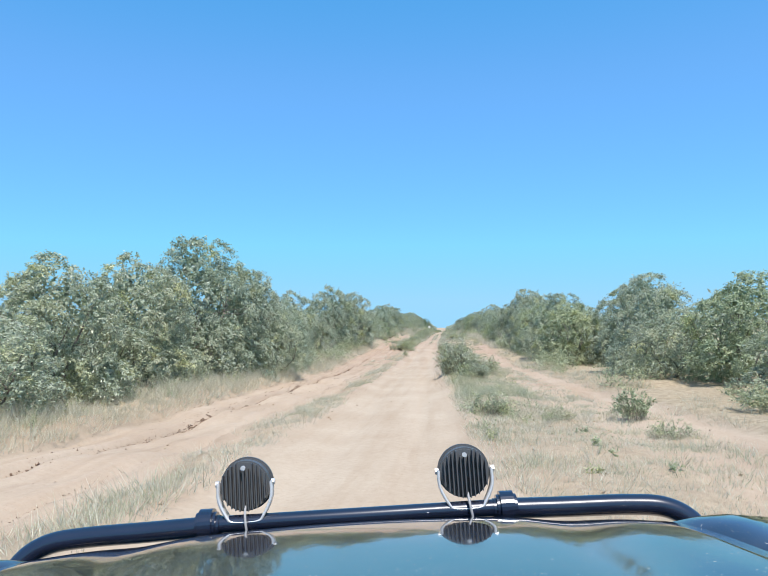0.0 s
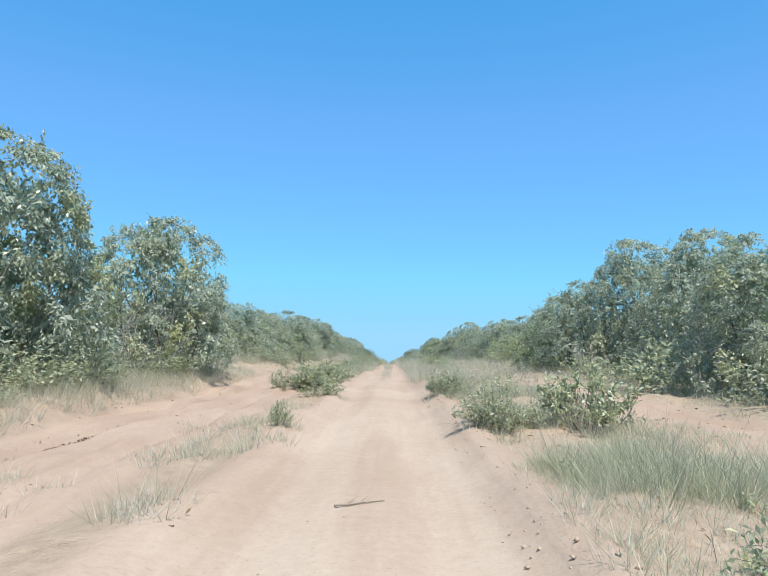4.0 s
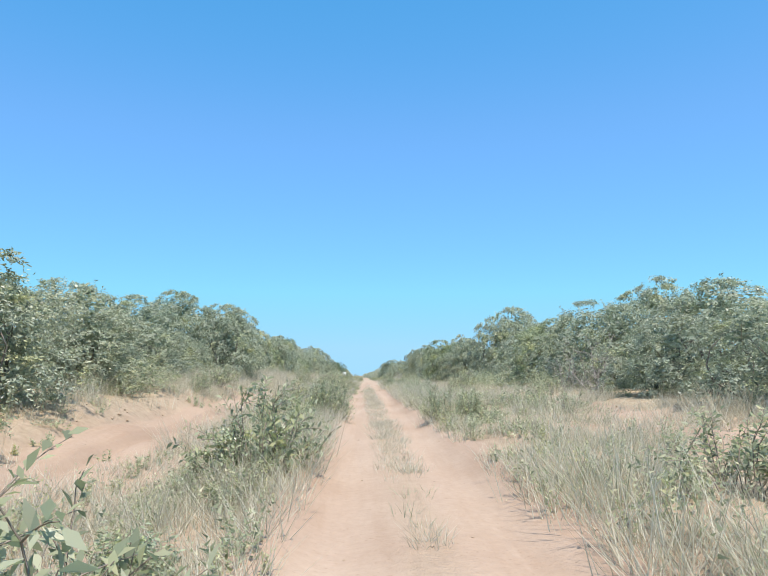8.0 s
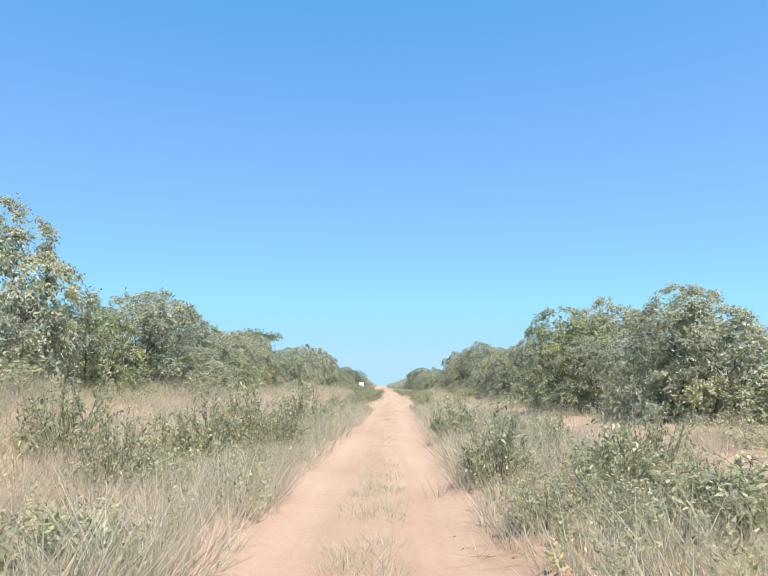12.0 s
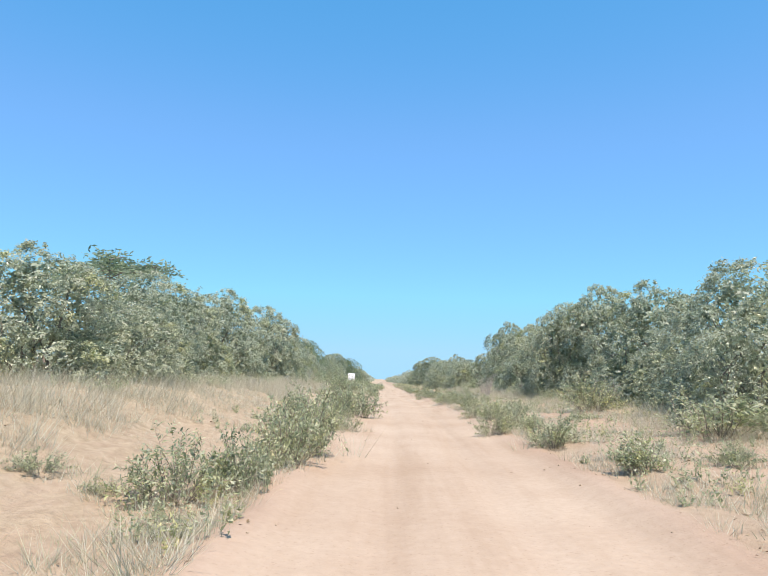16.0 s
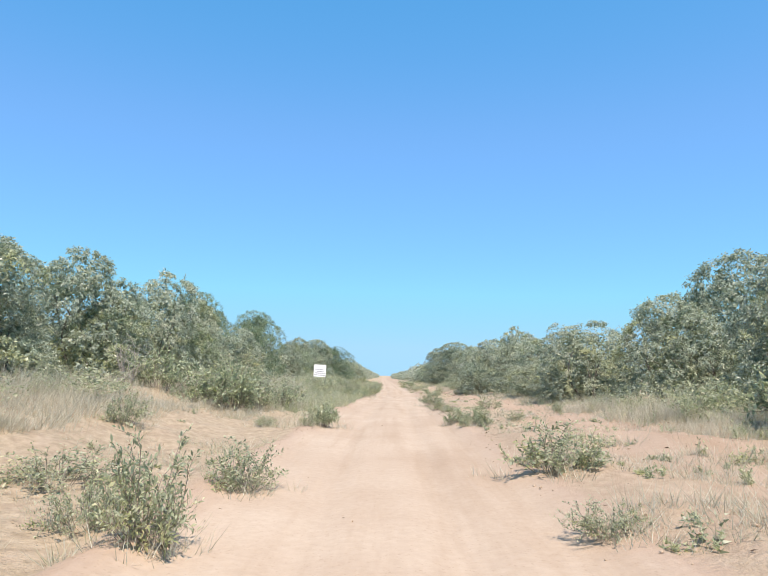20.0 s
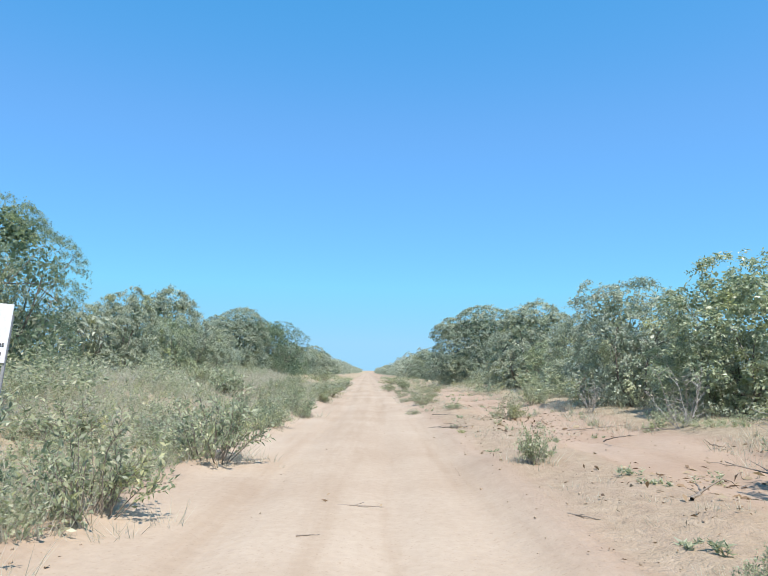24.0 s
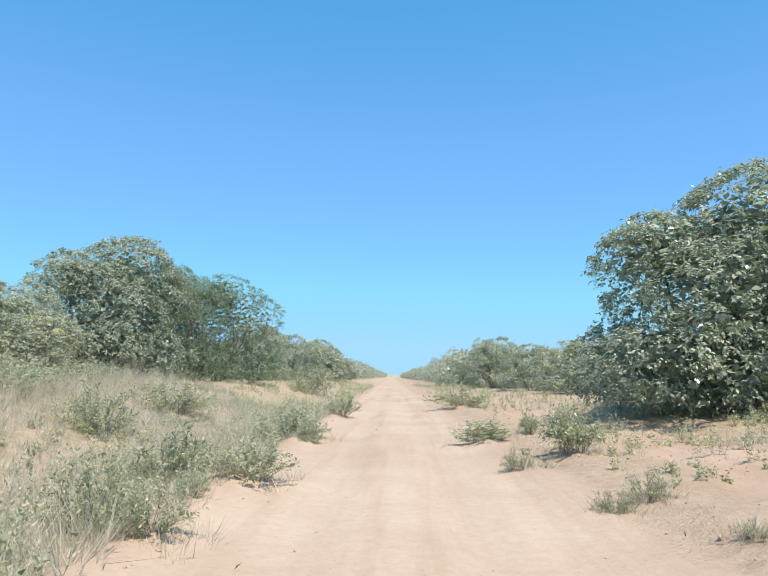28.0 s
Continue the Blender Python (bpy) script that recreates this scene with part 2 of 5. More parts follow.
def height(x, y):
    x, y = np.asarray(x, float), np.asarray(y, float)
    u = x - road_x(y)
    hw = half_width(y)
    z = road_z(y)
    au = np.abs(u)
    bank = np.where(u < 0, np.interp(y, BANK_Y, BANK_LEFT), np.interp(y, BANK_Y, BANK_RIGHT))
    z = z + bank * np.where(u < 0, step(hw + 1.5, 9.5, au), 0.45 * step(hw + 0.1, hw + 1.3, au) + 0.55 * step(hw + 1.5, 9.5, au))
    wob = lattice(y * 0.13, y * 0.0 + 3, 5) - 0.5
    near = np.where(au < 40, 1.0, 0.0)
    # wheel tracks with a low crown between them
    rut = np.exp(-((au - 0.78 - 0.15 * wob) / 0.27) ** 2)
    z = z - 0.055 * rut * near
    # low berm of pushed sand along both edges
    berm = np.exp(-((au - hw - 0.25) / 0.33) ** 2)
    z = z + berm * (0.06 + 0.12 * lattice(x * 0.8, y * 0.45, 11)) * near
    # worn lip on the right of the road in the first dip
    lip = np.interp(y, (22, 34, 66, 80), (0, 1, 1, 0))
    z = z + 0.15 * lip * step(hw - 0.1, hw + 0.25 + 0.2 * lattice(y * 1.7, y * 0, 8), u) * np.where(u > 0, 1, 0)
    # the second track on the left: a hollow with two ruts and a cut bank behind it
    lt = left_track(y) * np.where(u < 0, 1, 0)
    z = z - lt * 0.16 * (step(2.4, 3.0, au) - step(6.0, 7.0, au))
    for c, deep in ((3.75, 0.5), (5.25, 1.0), (6.2, 0.35)):
        z = z - lt * deep * 0.18 * np.exp(-((au - c - 0.1 * wob) / 0.13) ** 2) * (0.55 + 0.9 * lattice(x * 3, y * 1.5, 4))
        z = z + lt * deep * 0.08 * np.exp(-((au - c - 0.26 - 0.1 * wob) / 0.10) ** 2) * lattice(x * 4, y * 2.5, 14)
    cut = np.interp(y, (0, 55, 90, 130, 200, 240), (0.18, 0.18, 0.12, 0.15, 0.15, 0.0))
    z = z + cut * step(6.0, 7.0 + 0.7 * lattice(y * 0.6, y * 0, 9), au) * np.where(u < 0, 1, 0)
    rt = right_track(y) * np.where(u > 0, 1, 0)
    z = z - rt * 0.10 * (step(4.0, 4.6, au) - step(6.8, 7.6, au))
    off_road = step(hw, hw + 0.8, au)
    z = z + (lattice(u * 2.2, y * 0.09, 18) - 0.5) * 0.022 * (1 - off_road)
    z = z + (lattice(x * 0.5, y * 0.5, 1) - 0.5) * (0.008 + 0.18 * off_road)
    z = z + (lattice(x * 2.1, y * 1.4, 2) - 0.5) * (0.001 + 0.105 * off_road)
    z = z + (lattice(x * 5.0, y * 2.7, 6) - 0.5) * 0.058 * off_road * near
    return z


def litter_amount(x, y):
    """Share of straw and dead leaves over the sand."""
    u = x - road_x(y)
    hw = half_width(y)
    au = np.abs(u)
    side = step(hw + 0.1, hw + 0.7, au) * np.interp(y, (0, 55, 62, 75, 170, 185, 255, 270), (0.75, 0.7, 0.6, 0.8, 0.8, 0.72, 0.72, 0.72)) + 0.4 * step(6.5, 8.0, au)
    side = side * np.where(u < 0, 1 - 0.85 * left_track(y) * (step(2.6, 3.1, au) - step(5.8, 6.6, au)), 1 - 0.85 * right_track(y) * (step(3.9, 4.6, au) - step(6.6, 7.4, au)))
    side = side + np.where(u < 0, 0.4 * np.interp(y, (180, 195, 250, 268), (0, 0.7, 0.7, 1)), 0) * step(hw + 0.3, hw + 1.0, au)
    strip = 0.55 * np.interp(y, (76, 90, 150, 165), (0, 1, 1, 0)) * np.exp(-(u / 0.28) ** 2)
    return np.clip(side + strip, 0, 1)


def mesh_object(name, verts, faces, mat, parent=None, smooth=False):
    me = bpy.data.meshes.new(name)
    verts, faces = np.asarray(verts, np.float32), np.asarray(faces, np.int32)
    k = faces.shape[1]
    me.vertices.add(len(verts))
    me.vertices.foreach_set("co", verts.ravel())
    me.loops.add(faces.size)
    me.loops.foreach_set("vertex_index", faces.ravel())
    me.polygons.add(len(faces))
    me.polygons.foreach_set("loop_start", np.arange(0, faces.size, k, dtype=np.int32))
    if smooth:
        me.polygons.foreach_set("use_smooth", np.ones(len(faces), bool))
    me.update(calc_edges=True)
    me.validate()
    if mat is not None:
        me.materials.append(mat)
    ob = new(name, me)
    if parent is not None:
        ob.parent = parent
    return ob


def add_values(ob, name, per_face, k):
    """One value for each leaf, held by its k corners."""
    at = ob.data.attributes.new(name, "FLOAT", "POINT")
    at.data.foreach_set("value", np.repeat(per_face, k).astype(np.float32))


def build_ground():
    us = np.concatenate([-np.geomspace(1500, 40, 14), -np.linspace(36, 12, 13), np.arange(-11.5, -7.9, 0.5), np.arange(-7.6, -6.0, 0.17), np.arange(-5.9, -2.9, 0.10), np.arange(-2.8, 8.0, 0.17),
                         np.arange(8.2, 11.6, 0.5), np.linspace(12, 36, 13), np.geomspace(40, 1500, 14)])
    ys = np.concatenate([np.linspace(-400, -20, 12), np.arange(-14, 352, 0.45), np.arange(353, 450, 3.0), np.geomspace(455, 2600, 40)])
    uu, yy = np.meshgrid(us, ys)
    xx = uu + road_x(yy)
    zz = height(xx, yy)
    nu, ny = len(us), len(ys)
    idx = np.arange(nu * ny).reshape(ny, nu)
    quads = np.stack([idx[:-1, :-1], idx[:-1, 1:], idx[1:, 1:], idx[1:, :-1]], -1).reshape(-1, 4)
    ob = mesh_object("ground", np.stack([xx, yy, zz], -1).reshape(-1, 3), quads, MAT_GROUND, smooth=True)
    at = ob.data.attributes.new("litter", "FLOAT", "POINT")
    at.data.foreach_set("value", litter_amount(xx, yy).ravel().astype(np.float32))
    at = ob.data.attributes.new("redness", "FLOAT", "POINT")
    redness = np.interp(yy, (40, 80, 130, 180, 230, 300), (0.0, 0.6, 0.85, 0.5, 0.2, 0.1)) + np.interp(yy, (20, 80), (0.35, 0.8)) * step(half_width(yy) - 0.2, half_width(yy) + 0.6, np.abs(uu))
    at.data.foreach_set("value", np.clip(redness, 0, 1).ravel().astype(np.float32))
    tagged(ob, "pale sandy track through dry bush, with wheel ruts and low verges", "ground", kind="structure")


build_ground()


# ---------------------------------------------------------------- plants
def unit(v):
    return v / np.maximum(np.linalg.norm(v, axis=-1, keepdims=True), 1e-9)


def leaves(rng, base, way, length, width, face=None, plain_tip=False):
    """One folded, pointed blade for each base point; face: the way that its upper side turns."""
    n = len(base)
    turn = rng.normal(size=(n, 3))
    if face is not None:
        turn = face + 0.55 * turn
    side = unit(np.cross(way, turn))
    nor = np.cross(side, way)
    L, W = length[:, None], width[:, None]
    mid = base + way * L * 0.52
    if plain_tip:
        v = np.stack([base + side * W * 0.5, base + way * L - nor * L * 0.1, base - side * W * 0.5 + nor * W * 0.2], 1)
        return v.reshape(-1, 3), np.arange(3 * n).reshape(n, 3)
    v = np.stack([base, mid + side * W * 0.5 + nor * W * 0.18, base + way * L - nor * L * 0.08, mid - side * W * 0.5 + nor * W * 0.18], 1)
    f = np.arange(4 * n).reshape(n, 4)
    return v.reshape(-1, 3), f


def tubes(paths, radii, sides=5):
    """Tapered round limbs along lists of points."""
    vs, fs, off = [], [], 0
    ang = np.linspace(0, 2 * np.pi, sides, endpoint=False)
    for pts, rad in zip(paths, radii):
        pts = np.asarray(pts, float)
        k = len(pts)
        d = unit(np.gradient(pts, axis=0))
        a = unit(np.cross(d, np.array([0.31, 0.17, 0.02]) + np.array([0, 0, 1.0]) * (np.abs(d[:, 2:3]) < 0.9)))
        b = np.cross(d, a)
        r = np.linspace(rad[0], rad[1], k)[:, None, None]
        ring = pts[:, None] + r * (np.cos(ang)[None, :, None] * a[:, None] + np.sin(ang)[None, :, None] * b[:, None])
        vs.append(ring.reshape(-1, 3))
        i = off + np.arange(k * sides).reshape(k, sides)
        j = np.roll(i, -1, 1)
        fs.append(np.stack([i[:-1], j[:-1], j[1:], i[1:]], -1).reshape(-1, 4))
        off += k * sides
    return np.concatenate(vs), np.concatenate(fs)


def bent(rng, a, b, k=6, sag=0.12):
    t = np.linspace(0, 1, k)[:, None]
    a, b = np.asarray(a, float), np.asarray(b, float)
    span = np.linalg.norm(b - a)
    w = rng.normal(size=3) * span * sag
    return a + (b - a) * t + w * np.sin(np.pi * t) + rng.normal(size=(k, 3)) * span * 0.015 * (t > 0) * (t < 1)


def bush_tree(seed, n_clump, per_clump, leaf_len, leaf_wid, open_crown=0.0, spiky=0.0, mat=None, twigs=3, sprays=7, core=80, plain_tip=False, dome=False, core_len=0.19):
    """A many-stemmed bushy tree 5 m high and 5 m across, leafy nearly to the ground."""
    rng = np.random.default_rng(seed)
    root = new("tree")
    lobes = []
    n_lobe = 7
    for i in range(n_lobe):
        a = 2 * np.pi * (i + rng.uniform(-0.3, 0.3)) / n_lobe
        r = rng.uniform(0.9, 1.45)
        lobes.append((r * np.cos(a), r * np.sin(a), rng.uniform(2.0, 3.2), rng.uniform(1.0, 1.3), rng.uniform(0.9, 1.2)))
    lobes.append((rng.uniform(-0.4, 0.4), rng.uniform(-0.4, 0.4), 3.6, 1.3, 1.15))
    lobes.append((rng.uniform(-0.9, 0.9), rng.uniform(-0.9, 0.9), 3.7, 0.9, 0.95))
    for i in range(6):
        a, r = rng.uniform(0, 2 * np.pi), rng.uniform(0.3, 1.6)
        lobes.append((r * np.cos(a), r * np.sin(a), 3.9 - 0.55 * r + rng.uniform(-0.2, 0.35), rng.uniform(0.5, 0.75), rng.uniform(0.45, 0.7)))
    low = 4 if open_crown else 8
    for i in range(low):
        a = 2 * np.pi * (i + rng.uniform(-0.3, 0.3)) / low
        lobes.append((1.6 * np.cos(a), 1.6 * np.sin(a), rng.uniform(0.6, 1.3), rng.uniform(0.85, 1.1), rng.uniform(0.75, 0.95)))
    lobes = np.array(lobes)
    if dome:
        lobes[:, 3] *= 1.15
        lobes[:, 4] *= 1.05
    # clumps on the skins of the lobes, a few inside
    area = lobes[:, 3] ** 2
    many = n_clump * 6
    pick = rng.choice(len(lobes), many, p=area / area.sum())
    d = unit(rng.normal(size=(many, 3)) + np.array([0, 0, 0.2]))
    rad = rng.uniform(0.90, 1.02, many)
    reach = lobes[:, [3, 3, 4]]
    cen = lobes[pick, :3] + d * rad[:, None] * reach[pick]
    depth = np.linalg.norm((cen[:, None] - lobes[None, :, :3]) / reach[None], axis=2).min(axis=1)
    order = np.argsort(-np.where(rng.random(many) < 0.04, 1.0, np.minimum(depth, 0.86)) - rng.random(many) * 0.01)[:n_clump]
    pick, d, cen = pick[order], d[order], cen[order]
    cen[:, 2] = np.maximum(cen[:, 2], rng.uniform(0.08, 0.45, n_clump))
    # gather the clumps into boughs with gaps of shade between them
    if n_clump > 200:
        n_bough = 240 if dome else 120 if n_clump > 400 else 70
        bough = rng.choice(n_clump, n_bough, replace=False)
        near = np.linalg.norm(cen[:, None] - cen[bough][None], axis=2).argmin(axis=1)
        swell = rng.uniform(-0.14, 0.22, n_bough) * (0.45 if dome else 1.0)
        cen = cen + (cen[bough][near] - cen) * rng.uniform(0.05 if dome else 0.15, 0.25 if dome else 0.5, n_clump)[:, None] + d[bough][near] * swell[near][:, None]
        cen[:, 2] = np.maximum(cen[:, 2], 0.08)
    # each clump is a short drooping twig with leaves set along it on both sides
    n = n_clump * per_clump
    c = np.repeat(np.arange(n_clump), per_clump)
    twig = unit(d * 0.8 + rng.normal(size=(n_clump, 3)) * 0.5 + np.array([0, 0, -0.05]))
    across = unit(np.cross(twig, rng.normal(size=(n_clump, 3))))
    reach_t = rng.uniform(0.20, 0.42, n_clump) * (leaf_len / 0.11)
    t = np.tile(np.linspace(0.0, 1.0, per_clump), n_clump)
    s = np.tile(np.where(np.arange(per_clump) % 2, 1.0, -1.0), n_clump)
    base = cen[c] + twig[c] * (reach_t[c] * (t - 0.35))[:, None] - np.array([0, 0, 1.0]) * (reach_t[c] * 0.45 * t * t)[:, None] + rng.normal(size=(n, 3)) * 0.025
    way = unit(twig[c] * 0.55 + across[c] * (s * 0.75)[:, None] + rng.normal(size=(n, 3)) * 0.30 + np.array([0, 0, -0.62]))
    face = unit(d[c] * 0.9 + np.array([0, 0, 0.75]))
    shade = rng.random(n_clump) if n_clump <= 200 else rng.random(n_bough)[near]
    # sprays that break the outline
    n_spray = int(sprays + 50 * spiky)
    sp = rng.choice(np.nonzero(cen[:, 2] > 1.6)[0], n_spray)
    sdir = unit(d[sp] + np.array([0, 0, 0.6 + spiky]) + rng.normal(size=(n_spray, 3)) * 0.35)
    slen = rng.uniform(0.18, 0.38, n_spray) * (1 + 0.8 * spiky)
    m = 14
    t = np.tile(np.linspace(0.1, 1, m), n_spray)
    k = np.repeat(np.arange(n_spray), m)
    sb = cen[sp][k] + sdir[k] * (slen[k] * t)[:, None] + rng.normal(size=(n_spray * m, 3)) * 0.03
    sw = unit(sdir[k] * 0.8 + rng.normal(size=(n_spray * m, 3)) * 0.7)
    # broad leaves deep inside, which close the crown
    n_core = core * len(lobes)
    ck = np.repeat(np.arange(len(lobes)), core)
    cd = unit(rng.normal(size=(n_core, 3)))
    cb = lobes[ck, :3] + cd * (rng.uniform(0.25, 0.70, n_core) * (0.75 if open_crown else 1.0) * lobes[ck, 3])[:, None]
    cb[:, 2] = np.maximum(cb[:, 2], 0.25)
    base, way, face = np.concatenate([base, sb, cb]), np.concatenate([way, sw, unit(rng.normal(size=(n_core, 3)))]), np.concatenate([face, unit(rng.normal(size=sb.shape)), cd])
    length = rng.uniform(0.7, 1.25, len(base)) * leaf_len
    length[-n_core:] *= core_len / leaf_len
    # bring the whole to its stated size
    keep = slice(0, n)
    grow_z = 4.9 / np.percentile(base[keep][:, 2], 99.3)
    grow = 2.45 / np.percentile(np.hypot(base[keep][:, 0], base[keep][:, 1]), 97)
    scale = np.array([grow, grow, grow_z])
    width = length / leaf_len * leaf_wid
    width[-n_core:] = length[-n_core:] * 0.55
    v, f = leaves(rng, base * scale, way, length, width, face, plain_tip)
    # inner leaves all take the darkest bough tone: crown shade put into their colour
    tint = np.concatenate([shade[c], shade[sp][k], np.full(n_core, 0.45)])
    # stems
    for i in range(7):
        paths, radii = [], []
        a = 2 * np.pi * i / 7 + rng.uniform(-0.4, 0.4)
        p0 = np.array([0.22 * np.cos(a), 0.22 * np.sin(a), -0.25])
        tip = lobes[i, :3] * scale
        stem = bent(rng, p0, tip)
        paths.append(stem)
        radii.append((rng.uniform(0.045, 0.075), 0.015))
        for j in range(twigs):
            near = cen[rng.choice(np.nonzero(pick == i)[0])] * scale if np.any(pick == i) else tip
            paths.append(bent(rng, stem[2 + j % 4], near, 4))
            radii.append((0.018, 0.006))
        if twigs:
            tv, tf = tubes(paths, radii, 4 if twigs > 1 else 3)
            mesh_object("stem", tv, tf, MAT_BARK, root, True)
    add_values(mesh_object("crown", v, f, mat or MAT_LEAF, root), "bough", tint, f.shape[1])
    return root


def umbrella_tree(seed, per=80, leaf_len=0.14, leaf_wid=0.045):
    """A flat-topped thorn tree 5 m high and 5 m across, with fine feathery leaves in layers."""
    rng = np.random.default_rng(seed)
    root = new("thorn_tree")
    paths, radii = [], []
    trunk = bent(rng, (0, 0, -0.3), (0.15, 0.1, 2.2), 6, 0.06)
    paths.append(trunk)
    radii.append((0.13, 0.08))
    pads = []
    for i in range(26):
        a = i * 2.4 + rng.uniform(-0.3, 0.3)
        r = 2.25 * np.sqrt((i + 1) / 26)
        p = np.array([r * np.cos(a), r * np.sin(a), 4.55 - 0.10 * r * r + rng.uniform(-0.35, 0.25) - (0.9 if i % 4 == 0 else 0)])
        pads.append(p)
        knee = trunk[-1] * 0.5 + p * 0.5 + np.array([0, 0, -0.35])
        if i % 3 == 0:
            paths.append(bent(rng, trunk[-2], knee, 5, 0.05))
            radii.append((0.06, 0.035))
        paths.append(bent(rng, knee if i % 3 == 0 else paths[-1][-1], p, 5, 0.08))
        radii.append((0.03, 0.01))
    pads = np.array(pads)
    n = len(pads) * per
    c = np.repeat(np.arange(len(pads)), per)
    base = pads[c] + rng.normal(size=(n, 3)) * np.array([0.38, 0.38, 0.13])
    way = unit(rng.normal(size=(n, 3)) * np.array([1, 1, 0.35]))
    length = rng.uniform(0.7, 1.3, n) * leaf_len * 1.5
    v, f = leaves(rng, base, way, length, length / leaf_len * leaf_wid)
    tv, tf = tubes(paths, radii)
    mesh_object("trunk", tv, tf, MAT_BARK, root, True)
    mesh_object("crown", v, f, MAT_LEAF_FINE, root)
    return root


def shrub(seed, stems, leaf_len, leaf_wid, per_stem, spread, mat, name="shrub", low=0.45):
    """A leafy bush 1 m high: stems that fork near the top, with leaves set along them in two rows."""
    rng = np.random.default_rng(seed)
    root = new(name)
    paths, radii, bs, ws, tint = [], [], [], [], []
    for i in range(stems):
        a = rng.uniform(0, 2 * np.pi)
        out = np.sqrt(rng.uniform(0.02, 1.0))
        lean = out * spread
        tip = np.array([lean * np.cos(a), lean * np.sin(a), rng.uniform(low, 1.0) * (1 - 0.72 * out ** 2.2)])
        foot = np.array([0.38 * lean * np.cos(a + 0.4), 0.38 * lean * np.sin(a + 0.4), -0.04])
        main = bent(rng, foot, tip, 5, 0.12)
        main[1:4, 2] += 0.10 * out * np.array([0.8, 1.0, 0.6])
        lines = [main]
        for j in range(3):
            p = main[1 + j]
            q = p + unit(np.array([np.cos(a), np.sin(a), 0.8]) + rng.normal(size=3) * 0.8) * rng.uniform(0.15, 0.32)
            q[2] = max(q[2], 0.03)
            lines.append(bent(rng, p, q, 5, 0.08))
        shade = rng.random()
        for j, p in enumerate(lines):
            paths.append(p)
            radii.append((0.007, 0.002) if j == 0 else (0.004, 0.0015))
            m = per_stem if j == 0 else per_stem // 2
            t = np.linspace(0.18 if j == 0 else 0.1, 1.0, m) * 3.999
            i0 = t.astype(int)
            q = p[i0] + (p[i0 + 1] - p[i0]) * (t - i0)[:, None]
            d = unit(p[i0 + 1] - p[i0])
            side = unit(np.cross(d, rng.normal(size=3))) * np.where(np.arange(m) % 2, 1.0, -1.0)[:, None]
            bs.append(q + rng.normal(size=q.shape) * 0.008)
            ws.append(unit(d * 0.6 + side * 0.8 + rng.normal(size=q.shape) * 0.25 + np.array([0, 0, 0.05])))
            tint.append(np.full(m, shade))
    base, way = np.concatenate(bs), np.concatenate(ws)
    base[:, 2] = np.maximum(base[:, 2], 0.03)
    length = rng.uniform(0.6, 1.25, len(base)) * leaf_len
    v, f = leaves(rng, base, way, length, length / leaf_len * leaf_wid, np.tile([0, 0, 1.0], (len(base), 1)))
    tv, tf = tubes(paths, radii, 3)
    mesh_object("branchwork", tv, tf, MAT_TWIG, root, True)
    add_values(mesh_object("foliage", v, f, mat, root), "bough", np.concatenate(tint), 4)
    return root


def placed(x, y, s=1.0, sz=None, turn=0.0, sink=0.0):
    z = float(height(x, y)) - sink
    return Matrix.Translation((float(x), float(y), z)) @ Matrix.Rotation(turn, 4, "Z") @ Matrix.Diagonal((s, s, s if sz is None else sz, 1))


class Stock:
    """Kinds of plant, each built once; the first is set out itself and the rest are copies of it."""

    def __init__(self, masters):
        self.masters, self.used = masters, set()

    def put(self, k, m, label, category, group):
        k = k % len(self.masters)
        ob = self.masters[k]
        if k in self.used:
            ob = copy_thing(ob, m @ Matrix.Diagonal((1 / ob.scale.x, 1 / ob.scale.y, 1 / ob.scale.z, 1)))
        else:
            ob.matrix_basis = m
            self.used.add(k)
        return tagged(ob, label, category, group)


TREES = Stock([bush_tree(10 + k, 2500, 13, 0.108, 0.040) for k in range(3)] + [bush_tree(20 + k, 2300, 13, 0.108, 0.040, 1.0) for k in range(2)]
              + [bush_tree(30 + k, 2400, 13, 0.102, 0.036, 0.0, 0.4) for k in range(2)] + [bush_tree(40, 2400, 13, 0.104, 0.044, mat=MAT_LEAF_FRESH)]
              + [bush_tree(45, 2900, 15, 0.064, 0.022, mat=MAT_LEAF_FINE, sprays=4, core=150, dome=True, core_len=0.16)] + [bush_tree(46, 4300, 13, 0.078, 0.034, sprays=8, core=260, dome=True, core_len=0.17)])
SMALL_TREES = Stock([bush_tree(15 + k, 1300, 12, 0.118, 0.046, twigs=1, sprays=5, core=50) for k in range(2)]
                    + [bush_tree(35, 1300, 12, 0.118, 0.044, 0.0, 0.2, twigs=1, sprays=5, core=50), bush_tree(41, 1300, 12, 0.118, 0.050, mat=MAT_LEAF_FRESH, twigs=1, sprays=5, core=50)])
THORNS = Stock([umbrella_tree(50, 120)])
SHRUBS = Stock([shrub(70 + k, 36, 0.072, 0.028, 20, 0.66, MAT_WEED, low=0.5) for k in range(3)] + [shrub(80 + k, 36, 0.074, 0.032, 20, 0.62, MAT_LEAF_FRESH, low=0.5) for k in range(2)]
               + [shrub(90, 38, 0.070, 0.028, 19, 0.85, MAT_WEED, low=0.4), shrub(95, 76, 0.054, 0.023, 34, 0.60, MAT_LEAF, low=0.55)])
SHRUB_LEAVES = [next((np.array([v.co for v in c.data.vertices]), np.array([p.vertices[:] for p in c.data.polygons])) for c in r.children if c.name.startswith("foliage")) for r in SHRUBS.masters]
